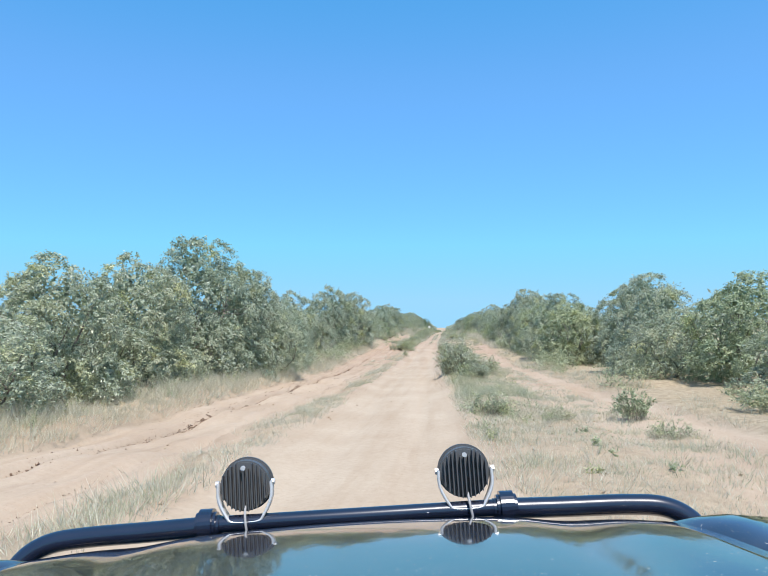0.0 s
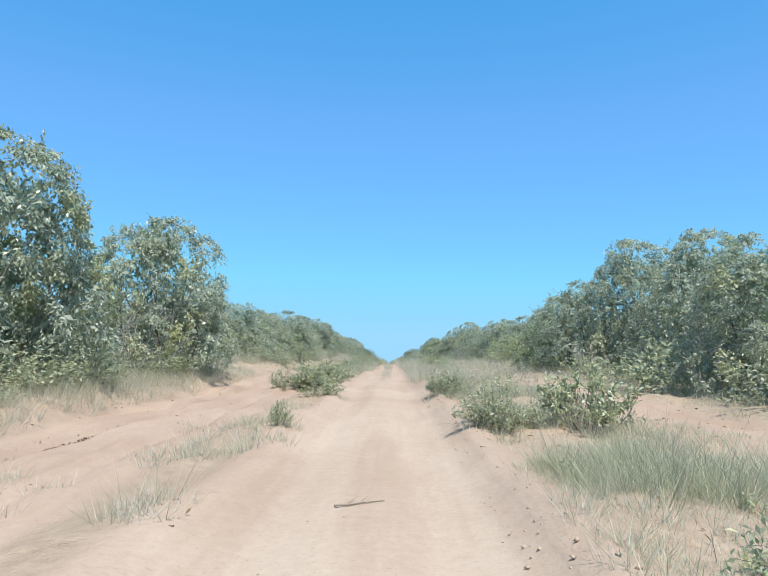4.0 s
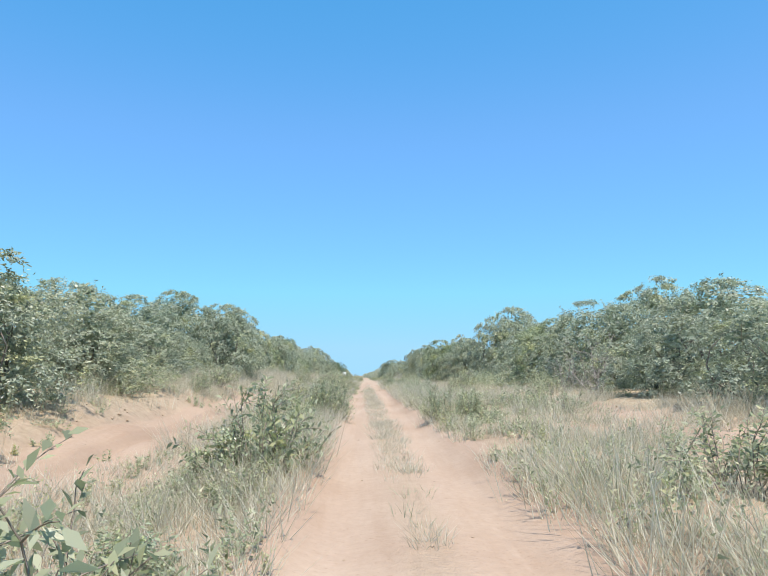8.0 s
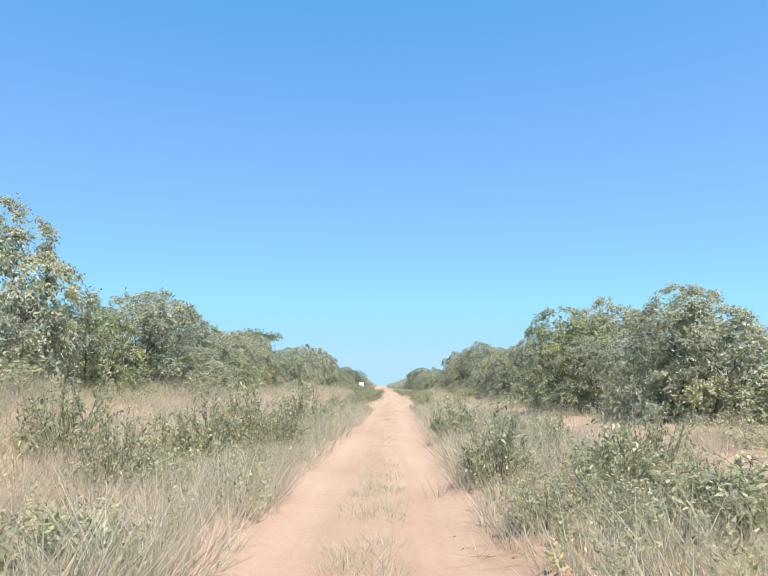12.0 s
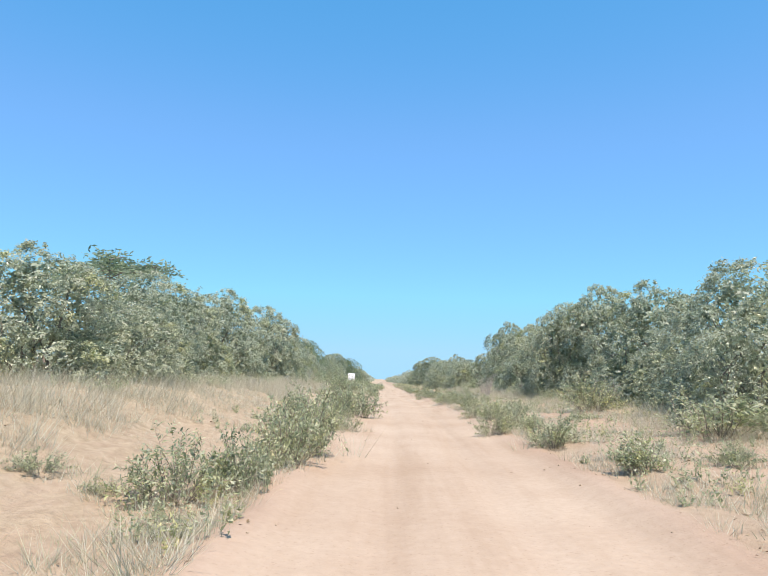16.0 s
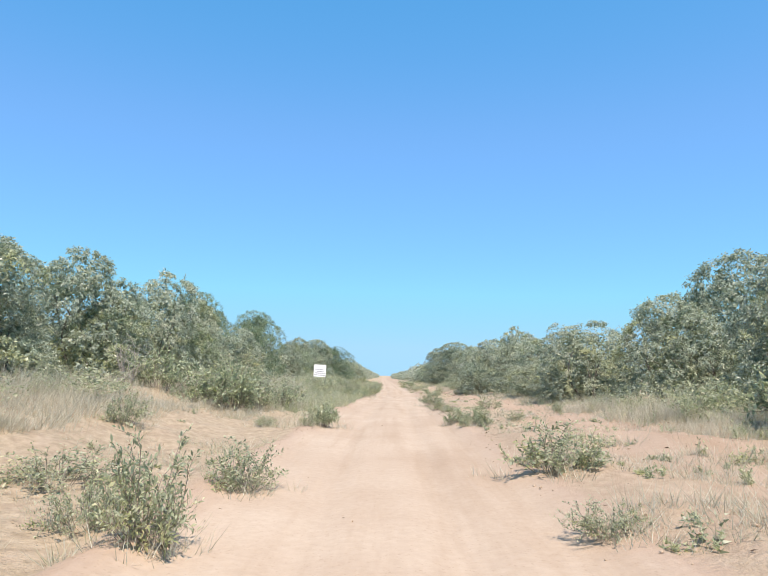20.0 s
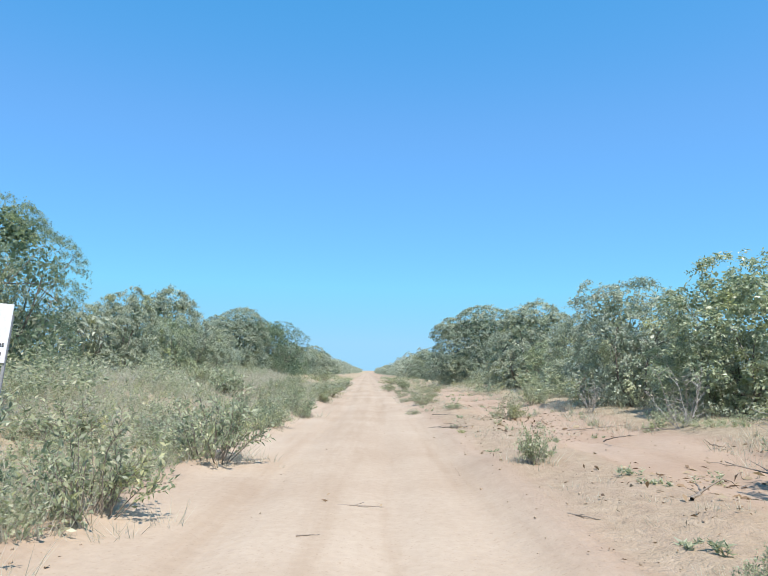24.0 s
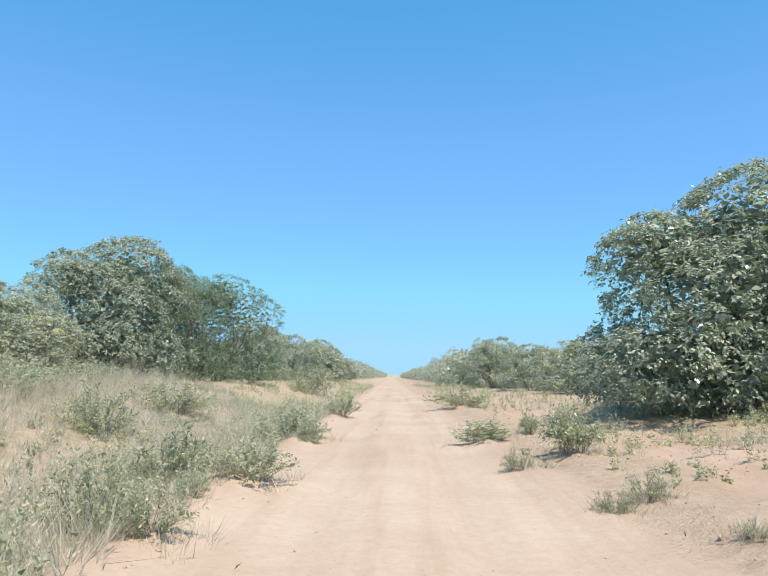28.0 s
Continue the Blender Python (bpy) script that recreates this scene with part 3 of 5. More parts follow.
TREE_LABELS = ("bushy grey-green tree, leafy to the ground", "open-crowned grey-green tree on pale stems", "spiky upright grey-green bush tree",
               "fresh green bushy tree in the roadside thicket", "dark green feathery dome-shaped thorn tree", "large rounded grey-green tree casting deep shade")
TREE_KIND = (0, 0, 0, 1, 1, 2, 2, 3, 4, 5)

# rows of: distance along the road, metres from its middle, height, breadth, kind of tree
LEFT_START = [(17, -9.6, 4.0, 4.0, 0), (23, -9.8, 4.8, 4.4, 0), (30, -10.0, 6.5, 6.0, 1), (33, -8.9, 5.2, 4.0, 2), (40, -9.8, 4.6, 4.6, 0), (46.5, -10.2, 4.6, 4.4, 2), (53, -11.2, 5.6, 4.6, 3), (64.5, -10.0, 6.4, 5.4, 3), (73, -8.9, 6.0, 5.2, 4),
              (82, -10.5, 4.0, 4.6, 2), (91, -10.3, 3.6, 4.6, 5), (99.5, -10.3, 3.6, 4.6, 6), (108, -9.9, 4.1, 5.2, 5), (116, -10.0, 3.4, 4.6, 6)]
LEFT_MIDDLE = [(124, -10.5, 3.6, 4.6, 0), (134, -8.6, 4.3, 4.2, 1), (136, -11.5, 5.1, 5.6, 2), (145, -11.0, 4.2, 4.8, 0), (152, -11.5, 4.6, 4.6, 1), (158.6, -12.4, 6.3, 5.4, 3), (165, -10.3, 4.2, 4.8, 2), (172, -10.6, 4.0, 4.6, 0), (180, -11, 3.9, 4.8, 1),
               (188.5, -11.5, 4.6, 4.6, 4), (195, -11.5, 4.2, 4.2, 2), (203, -10.8, 3.8, 4.4, 0), (211, -11.5, 4.4, 4.8, 1), (219, -12, 5.2, 4.8, 2), (228, -12.6, 6.2, 6.2, 0)]
LEFT_END = [(239.5, -10.9, 6.4, 5.4, 1), (246, -12.5, 5.0, 5.0, 0), (254, -12.6, 5.0, 4.8, 0), (262, -13.0, 5.5, 5.0, 2), (272.5, -13.8, 6.3, 5.4, 3), (279, -14, 5.6, 4.8, 0), (286.5, -15.8, 7.2, 5.6, 8), (294, -14.2, 5.0, 4.8, 1), (301, -14.5, 5.6, 5.0, 8),
            (313, -17.2, 8.3, 7.4, 8), (313.5, -22.8, 8.6, 7.0, 8), (321, -14, 5.2, 4.2, 0), (328.5, -13.7, 6.1, 5.2, 4), (333, -12.2, 4.1, 4.2, 2)]
LEFT_FAR = [(340, -14.5, 4.4, 4.4, 7), (347, -14.5, 4.0, 4.2, 3), (355, -14.6, 7.3, 8.0, 9), (358, -12.8, 6.5, 6.0, 8), (361.5, -11.0, 6.4, 7.6, 8), (372, -10.5, 4.6, 5.0, 0), (382, -10, 4.2, 5.0, 1), (394, -9.5, 4.2, 5.2, 2), (408, -9.0, 4.4, 5.6, 0), (418, -11.3, 5.7, 6.6, 1), (433, -8.4, 3.4, 4.4, 0)]
RIGHT_START = [(18, 12.7, 3.7, 4.0, 5), (25, 13.0, 4.0, 4.4, 7), (32, 11.7, 4.7, 4.4, 6), (42, 14.0, 5.3, 5.0, 0), (43, 10.2, 4.0, 4.0, 7), (51, 11.4, 5.0, 5.0, 1), (60, 11, 4.4, 4.6, 7), (66, 10.6, 4.4, 4.4, 0), (72, 11.8, 5.5, 4.6, 1), (78.3, 12.4, 6.3, 5.2, 2), (81, 10.0, 4.6, 4.6, 6),
               (90, 11, 4.2, 4.8, 0), (99, 11, 3.8, 4.6, 6), (108, 11, 4.0, 4.8, 5), (116, 11, 3.8, 4.6, 6)]
RIGHT_MIDDLE = [(125, 10.4, 4.1, 4.8, 5), (126, 13.6, 5.2, 4.6, 0), (134, 11.3, 4.2, 4.8, 7), (142, 12.0, 4.3, 4.8, 0), (150.5, 11.2, 5.6, 4.7, 3), (151.5, 13.4, 6.6, 5.2, 1), (160, 10.6, 4.4, 4.8, 2), (169.3, 8.5, 4.8, 4.4, 7), (171, 11.5, 5.4, 5.2, 0), (179, 10.5, 4.6, 4.8, 1),
                (187, 10.5, 4.4, 4.8, 0), (196, 10.3, 4.4, 4.8, 2), (205, 10.5, 4.8, 5.0, 1)]
RIGHT_END = [(214.5, 11.8, 5.6, 5.8, 0), (221.5, 11.8, 6.3, 5.2, 2), (224.5, 10.4, 5.8, 4.6, 9), (233, 10.8, 5.2, 5.0, 1), (240, 11.6, 5.9, 5.0, 0), (246.5, 11.4, 6.5, 4.4, 2), (253, 12.0, 4.9, 4.2, 4), (260.5, 11.4, 4.3, 4.6, 3), (262, 14.2, 6.2, 5.4, 1), (265.5, 9.4, 3.7, 4.2, 5),
             (275, 10, 3.7, 4.6, 0), (282, 9.2, 4.0, 4.6, 6), (289, 8.0, 4.4, 4.8, 2), (291, 11, 5.5, 4.8, 0)]
RIGHT_FAR = [(300.5, 10.6, 4.1, 4.6, 7), (306, 9.6, 4.4, 4.4, 5), (315, 11, 3.8, 4.2, 0), (324, 10.8, 5.3, 6.0, 4), (332, 13, 4.6, 5.0, 0), (341, 10.0, 6.7, 8.3, 9), (346, 14.6, 6.4, 6.2, 9), (352, 12, 3.0, 4.0, 5), (361, 11, 3.1, 4.6, 6), (371, 10.5, 3.4, 4.8, 6), (384, 9.6, 4.3, 5.6, 0), (390, 11, 5.1, 5.6, 5), (404, 11, 4.0, 5.4, 0), (420, 11, 4.0, 5.4, 1)]


def plant_trees():
    rng = random.Random(4)
    for rows in (LEFT_START, LEFT_MIDDLE, LEFT_END, LEFT_FAR, RIGHT_START, RIGHT_MIDDLE, RIGHT_END, RIGHT_FAR):
        for y, u, h, w, k in rows:
            m = placed(float(road_x(y)) + u, y, max(w * 1.16, 4.4) / 5.0, h / 4.9, rng.uniform(0, 6.28))
            TREES.put(k, m, TREE_LABELS[TREE_KIND[k]], "tree", "trees along the track")
    THORNS.put(0, placed(float(road_x(226)) - 18.8, 226, 1.6, 8.4 / 4.8, 0.4), "dark green flat-topped thorn tree above the thicket", "tree", "trees along the track")
    # smaller trees that close the gaps between them
    for side, rows in ((-1, LEFT_START + LEFT_MIDDLE + LEFT_END + LEFT_FAR), (1, RIGHT_START + RIGHT_MIDDLE + RIGHT_END + RIGHT_FAR)):
        ys = np.array([r[0] for r in rows])
        hs = np.array([r[2] for r in rows])
        us = np.array([r[1] for r in rows])
        order = np.argsort(ys)
        y = 13.0
        while y < 345:
            h = float(np.interp(y, ys[order], hs[order])) * rng.uniform(0.55, 0.72)
            u = float(np.interp(y, ys[order], us[order])) + side * rng.uniform(-1.6, 0.4)
            k = rng.randrange(4)
            SMALL_TREES.put(k, placed(float(road_x(y)) + u, y, rng.uniform(0.72, 0.92), h / 4.9, rng.uniform(0, 6.28)), "low " + TREE_LABELS[(0, 0, 2, 3)[k]], "tree", "trees along the track")
            y += rng.uniform(6.0, 8.0)


def thicket():
    """The rest of the bush, behind the front rows and far along the road, in one piece."""
    rng = random.Random(8)
    kinds = [bush_tree(60 + k, 190, 8, 0.30, 0.13, twigs=0, sprays=3, core=9, plain_tip=True, core_len=0.4) for k in range(4)]
    meshes = [next(c.data for c in r.children if c.name.startswith("crown")) for r in kinds]
    crowns = [(np.array([v.co for v in me.vertices]), np.array([p.vertices[:] for p in me.polygons])) for me in meshes]
    for r in kinds:
        for c in list(r.children):
            bpy.data.objects.remove(c)
        bpy.data.objects.remove(r)
    spots = []
    y = 6.0
    while y < 400:
        for side in (-1, 1):
            out = 14.5 if y < 200 else 16.5
            spots.append((side * (out + rng.uniform(-0.6, 1.6)), y + rng.uniform(-1.5, 1.5), rng.uniform(0.95, 1.25), rng.uniform(0.62, 0.85)))
        y += 4.6
    y = 402.0
    while y < 1050:
        for side in (-1, 1):
            for row in range(2):
                spots.append((side * (9.8 + 5.5 * row + rng.uniform(-1, 1.5)), y + rng.uniform(-2, 2), rng.uniform(0.95, 1.4), rng.uniform(0.65, 1.0)))
        y += 4.8 + (y - 402) * 0.014
    # the open bush behind, thinner and thinner
    for k in range(460):
        y, side = rng.uniform(-60, 470), rng.choice((-1, 1))
        spots.append((side * (20.5 + 75 * rng.random() ** 1.5), y, rng.uniform(0.7, 1.5), rng.uniform(0.4, 0.8)))
    # unseen crowns behind the start, added to close the reflection in the bonnet
    for k in range(22):
        spots.append(((-1) ** k * rng.uniform(9.5, 14), -58 + 3.0 * k, rng.uniform(0.9, 1.2), rng.uniform(0.7, 0.95)))
    vs, fs, off = [], [], 0
    for u, y, s, sz in spots:
        v, f = crowns[rng.randrange(4)]
        if abs(u) > 20:
            f = f[::4]
        a = rng.uniform(0, 6.28)
        x = float(road_x(y)) + u
        w = np.stack([(v[:, 0] * math.cos(a) - v[:, 1] * math.sin(a)) * s + x, (v[:, 0] * math.sin(a) + v[:, 1] * math.cos(a)) * s + y, v[:, 2] * sz + float(height(x, y))], 1)
        vs.append(w)
        fs.append(f + off)
        off += len(v)
    tagged(mesh_object("thicket", np.concatenate(vs), np.concatenate(fs), MAT_LEAF), "dense grey-green bush behind the roadside trees", "bush", kind="stuff")


plant_trees()
thicket()


def scatter(rng, rows):
    """Points strewn over patches: rows of y from, y to, metres from the middle from, to, number a square metre, height from, to."""
    out = []
    for y0, y1, u0, u1, per, h0, h1 in rows:
        n = int(abs((y1 - y0) * (u1 - u0)) * per)
        y, u = rng.uniform(y0, y1, n), rng.uniform(u0, u1, n)
        keep = lattice(u * 0.7 + 40, y * 0.7, 21) > (0.14 if 3.5 <= per <= 5.5 or per >= 20 else 0.40)
        tall = rng.uniform(h0, h1, n) * (0.4 + 1.1 * lattice(u * 0.55 + 9, y * 0.4, 31))
        out.append(np.stack([road_x(y) + u, y, tall], 1)[keep])
    return np.concatenate(out)


def grass(name, seed, rows, mat, label, blades=26, width=0.0036, spread=0.15, droop=1.25, feet=()):
    rng = np.random.default_rng(seed)
    pts = scatter(rng, rows)
    for y, u, h, w, kind in feet:
        n = int(4 + 9 * w)
        a, d = rng.uniform(0, 2 * np.pi, n), rng.uniform(0.15, 0.75, n) * w
        fy = y + d * np.sin(a)
        pts = np.concatenate([pts, np.stack([road_x(fy) + u + d * np.cos(a), fy, rng.uniform(0.1, 0.2 + 0.32 * h, n)], 1)])
    n = len(pts) * blades
    c = np.repeat(np.arange(len(pts)), blades)
    a = rng.uniform(0, 2 * np.pi, n)
    r = np.sqrt(rng.uniform(0, 1, n)) * spread * (0.6 + pts[c, 2])
    x, y = pts[c, 0] + r * np.cos(a), pts[c, 1] + r * np.sin(a)
    z = height(pts[:, 0], pts[:, 1])[c] - 0.02
    h = pts[c, 2] * rng.uniform(0.3, 1.1, n)
    lean = h * rng.uniform(0.15, droop, n)
    b = rng.uniform(0, 2 * np.pi, n)
    side = np.stack([-np.sin(b), np.cos(b), 0 * b], 1) * (width * (0.7 + 0.9 * pts[c, 2]))[:, None]
    g = a + rng.normal(size=n) * 0.7
    base = np.stack([x, y, z], 1)
    tip = base + np.stack([np.cos(g) * lean, np.sin(g) * lean, h], 1)
    v = np.stack([base - side, base + side, tip], 1).reshape(-1, 3)
    return tagged(mesh_object(name, v, np.arange(3 * n).reshape(n, 3), mat), label, "grass", kind="stuff")


def weeds(seed, rows):
    """Upright wands with leaves in two rows along them, too many to count."""
    rng = np.random.default_rng(seed)
    pts = scatter(rng, rows)
    wands, per = 5, 13
    k = len(pts) * wands
    c = np.repeat(np.arange(len(pts)), wands)
    h = pts[c, 2] * rng.uniform(0.55, 1.12, k)
    ang = rng.uniform(0, 2 * np.pi, k)
    lean = h * rng.uniform(0.08, 0.65, k)
    foot = np.stack([pts[c, 0] + rng.normal(size=k) * 0.07, pts[c, 1] + rng.normal(size=k) * 0.07, height(pts[:, 0], pts[:, 1])[c] - 0.02], 1)
    rise = np.stack([np.cos(ang) * lean, np.sin(ang) * lean, h], 1)
    side = unit(np.stack([-np.sin(ang + rng.normal(size=k)), np.cos(ang + rng.normal(size=k)), 0 * ang], 1))
    w = np.repeat(np.arange(k), per)
    t = np.tile(np.linspace(0.12, 1.0, per), k)
    s = np.tile(np.where(np.arange(per) % 2, 1.0, -1.0), k)
    base = foot[w] + rise[w] * t[:, None] + np.array([0, 0, -0.12]) * (h[w] * t * t)[:, None] + rng.normal(size=(len(w), 3)) * 0.012
    way = unit(side[w] * (s * 0.8)[:, None] + unit(rise)[w] * 0.55 + rng.normal(size=(len(w), 3)) * 0.3)
    length = rng.uniform(0.045, 0.085, len(w)) * (1.15 - 0.45 * t)
    v, f = leaves(rng, base, way, length, length * 0.44, np.tile([0, 0, 1.0], (len(w), 1)), True)
    sv = np.stack([foot - side * 0.004, foot + side * 0.004, foot + rise * np.array([1, 1, 0.88])], 1).reshape(-1, 3)
    ob = mesh_object("weed_cover", np.concatenate([v, sv]), np.concatenate([f, np.arange(3 * k).reshape(k, 3) + len(v)]), MAT_WEED)
    shade = rng.random(len(pts))
    add_values(ob, "bough", np.concatenate([shade[c[w]], shade[c]]), 3)
    tagged(ob, "grey-green leafy weeds growing thickly along the sandy verges", "weeds", kind="stuff")


# rows of: distance along, metres from the road's middle, height, breadth, kind
BUSHES_START = [(30.4, 2.6, 0.55, 1.2, 5), (31.6, 3.2, 0.95, 1.5, 6), (32.4, 2.1, 1.9, 1.8, 6), (33.4, 2.75, 1.45, 1.9, 6), (34, 3.65, 1.1, 2, 2), (36.5, 4.2, 0.7, 1.4, 1), (51.5, 2.4, 0.8, 1.0, 1), (52.5, 3.4, 0.6, 1.2, 2)]
BUSHES_FROM_0 = [(12.5, 5.4, 0.4, 1.0, 5), (14.7, 3.8, 0.34, 0.8, 5), (15.3, 5.6, 0.92, 1.1, 3), (31.0, 2.6, 0.81, 1.1, 4)]
BUSHES_FROM_50 = [(59.3, 2.1, 0.88, 1.4, 1), (59.3, 3.5, 1.38, 1.8, 3), (60.0, -1.6, 0.49, 0.5, 4), (66.2, 1.9, 0.79, 1.3, 1), (66.5, 1.9, 0.6, 1.3, 1), (67.4, -1.7, 0.64, 1.3, 1), (73.4, -3.9, 0.76, 1.1, 1), (73.4, -3.0, 0.5, 1.1, 1)]
BUSHES_FROM_82 = [(84.6, 1.3, 0.43, 0.5, 0), (84.7, -2.7, 0.43, 0.6, 1), (84.8, -3.2, 0.81, 1.2, 0), (85.3, -4.4, 0.37, 0.9, 5), (86.5, -2.3, 0.55, 0.9, 1), (88.5, -5.4, 0.43, 0.9, 5), (88.9, -6.7, 0.83, 1.5, 1), (89.2, -3.4, 0.94, 1.4, 1), (91.5, -5.3, 0.53, 1.4, 5), (91.7, 2.7, 1.26, 2.0, 0), (92.5, -7.6, 1.19, 1.5, 0), (93.1, -2.7, 1.02, 1.6, 0), (97.0, -6.8, 1.19, 2.1, 0), (97.9, -2.1, 1.5, 2.1, 2)]
BUSHES_FROM_100 = [(101.6, 3.0, 0.9, 1.6, 1), (104.6, -2.0, 1.5, 1.8, 1), (105.4, -6.7, 0.95, 1.5, 1), (112.7, 1.5, 1.01, 1.0, 0), (112.7, 2.3, 0.92, 1.0, 4), (112.8, -2.2, 0.89, 0.9, 4), (112.8, 2.7, 0.76, 1.1, 0), (113.4, -3.2, 1.03, 1.0, 4), (114.2, 1.4, 0.29, 0.5, 0)]
BUSHES_FROM_115 = [(115.0, -1.9, 1.23, 1.2, 1), (115.0, -1.4, 1.35, 1.3, 0), (116.6, -3.0, 1.29, 1.2, 0), (119.0, -1.9, 1.3, 1.2, 2), (120.3, -6.8, 0.79, 0.9, 0), (124.1, -7.0, 1.1, 1.9, 0), (124.3, 2.6, 0.6, 1.0, 0), (125.6, -3.0, 0.85, 1.1, 0), (126.8, 3.9, 0.8, 1.1, 1), (128.4, -1.7, 1.47, 1.4, 1), (129.4, 2.3, 0.66, 1.0, 0)]
BUSHES_FROM_130 = [(130.8, -1.7, 0.68, 0.6, 1), (134.3, 1.9, 0.61, 0.7, 0), (135.1, 5.5, 1.67, 1.6, 0), (137.9, -1.3, 1.11, 1.3, 1), (138.9, 3.7, 0.73, 1.2, 0), (144.4, 2.3, 0.56, 0.6, 1), (144.8, 1.6, 0.51, 0.7, 0), (144.9, 3.2, 0.72, 0.8, 1), (146.4, 2.9, 1.09, 1.2, 3)]
BUSHES_FROM_147 = [(147.6, 3.2, 0.71, 0.7, 0), (147.6, 3.8, 1.23, 1.2, 0), (148.0, 1.6, 1.11, 1.2, 0), (148.2, -3.9, 1.16, 1.1, 0), (149.8, -5.3, 1.77, 1.7, 0), (150.8, 3.1, 0.93, 0.9, 0), (150.9, -3.9, 1.23, 1.5, 1), (151.9, -3.7, 1.64, 1.6, 0), (153.6, -2.5, 1.47, 1.4, 2), (155.0, -3.4, 1.85, 1.8, 1), (155.2, 1.9, 1.23, 1.5, 1)]
BUSHES_FROM_160 = [(162.4, -3.0, 1.9, 2.1, 1), (177.2, 2.0, 0.8, 0.8, 1), (177.8, 2.0, 1.15, 1.1, 3), (179.3, 1.7, 1.04, 1.1, 4), (179.5, -3.5, 1.39, 1.3, 3), (179.6, -4.3, 0.76, 1.0, 1), (179.7, -2.9, 1.14, 1.1, 0), (180.4, -2.0, 0.39, 0.5, 0)]
BUSHES_FROM_181 = [(184.8, -2.7, 1.06, 1.0, 0), (186.8, -6.6, 0.84, 1.0, 0), (188.9, -5.9, 0.67, 0.7, 5), (190.9, -2.8, 0.3, 0.6, 5), (192.7, -3.4, 0.93, 1.3, 0), (192.8, -4.3, 0.27, 0.6, 5), (193.3, -5.4, 0.37, 0.9, 5), (193.3, -2.8, 0.93, 1.0, 1), (194.5, 3.0, 0.63, 1.0, 4)]
BUSHES_FROM_195 = [(195.2, -2.5, 1.19, 1.3, 0), (196.7, -2.4, 1.53, 1.5, 2), (198.8, 2.7, 0.87, 1.3, 0), (200.2, 6.8, 1.29, 2.7, 0), (202.0, 2.0, 0.93, 1.1, 1), (202.6, -2.5, 0.7, 0.9, 1), (202.9, 3.1, 0.58, 0.9, 3), (203.0, -2.0, 0.52, 0.9, 5), (203.9, 2.9, 0.8, 1.0, 0)]
BUSHES_FROM_204 = [(204.6, -3.4, 1.4, 1.8, 0), (206.3, -2.6, 1.51, 1.4, 0), (206.8, 3.4, 0.64, 1.0, 0), (207.0, 2.6, 0.71, 1.2, 4), (209.2, -2.1, 1.55, 1.8, 2), (209.2, 2.3, 0.76, 0.9, 1), (209.9, -4.6, 0.82, 1.2, 1), (210.0, 7.0, 1.57, 2.3, 0)]
BUSHES_FROM_213 = [(215.0, 2.9, 1.02, 1.2, 0), (215.9, 3.0, 0.6, 0.8, 5), (216.0, -3.4, 0.59, 0.6, 0), (217.3, 3.2, 0.4, 0.5, 4), (220.5, -5.6, 0.38, 1.0, 5), (221.1, -3.3, 0.74, 1.0, 1), (221.4, -4.0, 1.32, 1.6, 0), (222.4, 2.7, 0.98, 1.7, 1)]
BUSHES_FROM_224 = [(225.0, 5.2, 0.63, 0.6, 3), (228.6, 3.2, 0.5, 1.0, 5), (229.1, 3.9, 0.75, 1.3, 0), (229.9, 4.7, 0.95, 1.3, 1), (229.9, -4.1, 0.72, 0.9, 1), (231.3, 2.7, 0.35, 0.6, 5), (232.3, -3.6, 0.9, 1.5, 1), (232.7, 4.3, 0.6, 0.8, 0), (232.8, -4.7, 0.75, 1.3, 0), (233.3, -3.0, 0.55, 1.2, 5), (233.4, -5.7, 0.7, 1.1, 1), (233.5, 2.9, 0.85, 1.4, 1), (234.7, 2.9, 0.59, 0.8, 0), (234.8, 2.4, 0.58, 0.8, 0), (234.8, 3.2, 0.83, 0.8, 1), (235.3, 1.8, 0.31, 0.6, 5)]
BUSHES_FROM_236 = [(237.1, 1.9, 0.26, 0.3, 5), (238.1, 2.7, 1.01, 1.1, 0), (238.4, -5.1, 0.49, 0.9, 5), (239.6, -5.0, 0.4, 0.9, 5), (240.0, 4.7, 0.64, 0.9, 1), (240.9, -2.0, 1.01, 1.0, 0)]
BUSHES_FROM_241 = [(241.3, 2.1, 0.38, 0.8, 5), (241.8, -3.0, 0.6, 1.0, 5), (242.8, -5.5, 1.02, 1.2, 1), (243.8, -4.3, 0.58, 1.7, 5), (243.8, -1.8, 0.68, 1.0, 0), (245.1, 2.6, 0.86, 1.6, 1)]
BUSHES_FROM_248 = [(248.4, 8.7, 1.9, 2.6, 3), (249.6, -5.8, 0.82, 1.0, 0), (253.3, -2.2, 0.43, 0.5, 5), (253.3, 2.2, 0.29, 0.4, 4), (253.7, 2.8, 0.57, 0.6, 4), (254.4, -1.9, 0.84, 1.1, 3), (254.5, 2.6, 0.62, 0.7, 3), (254.8, -3.7, 0.31, 0.7, 5), (255.2, 4.0, 0.4, 0.6, 5), (255.4, 2.1, 0.55, 0.9, 4)]
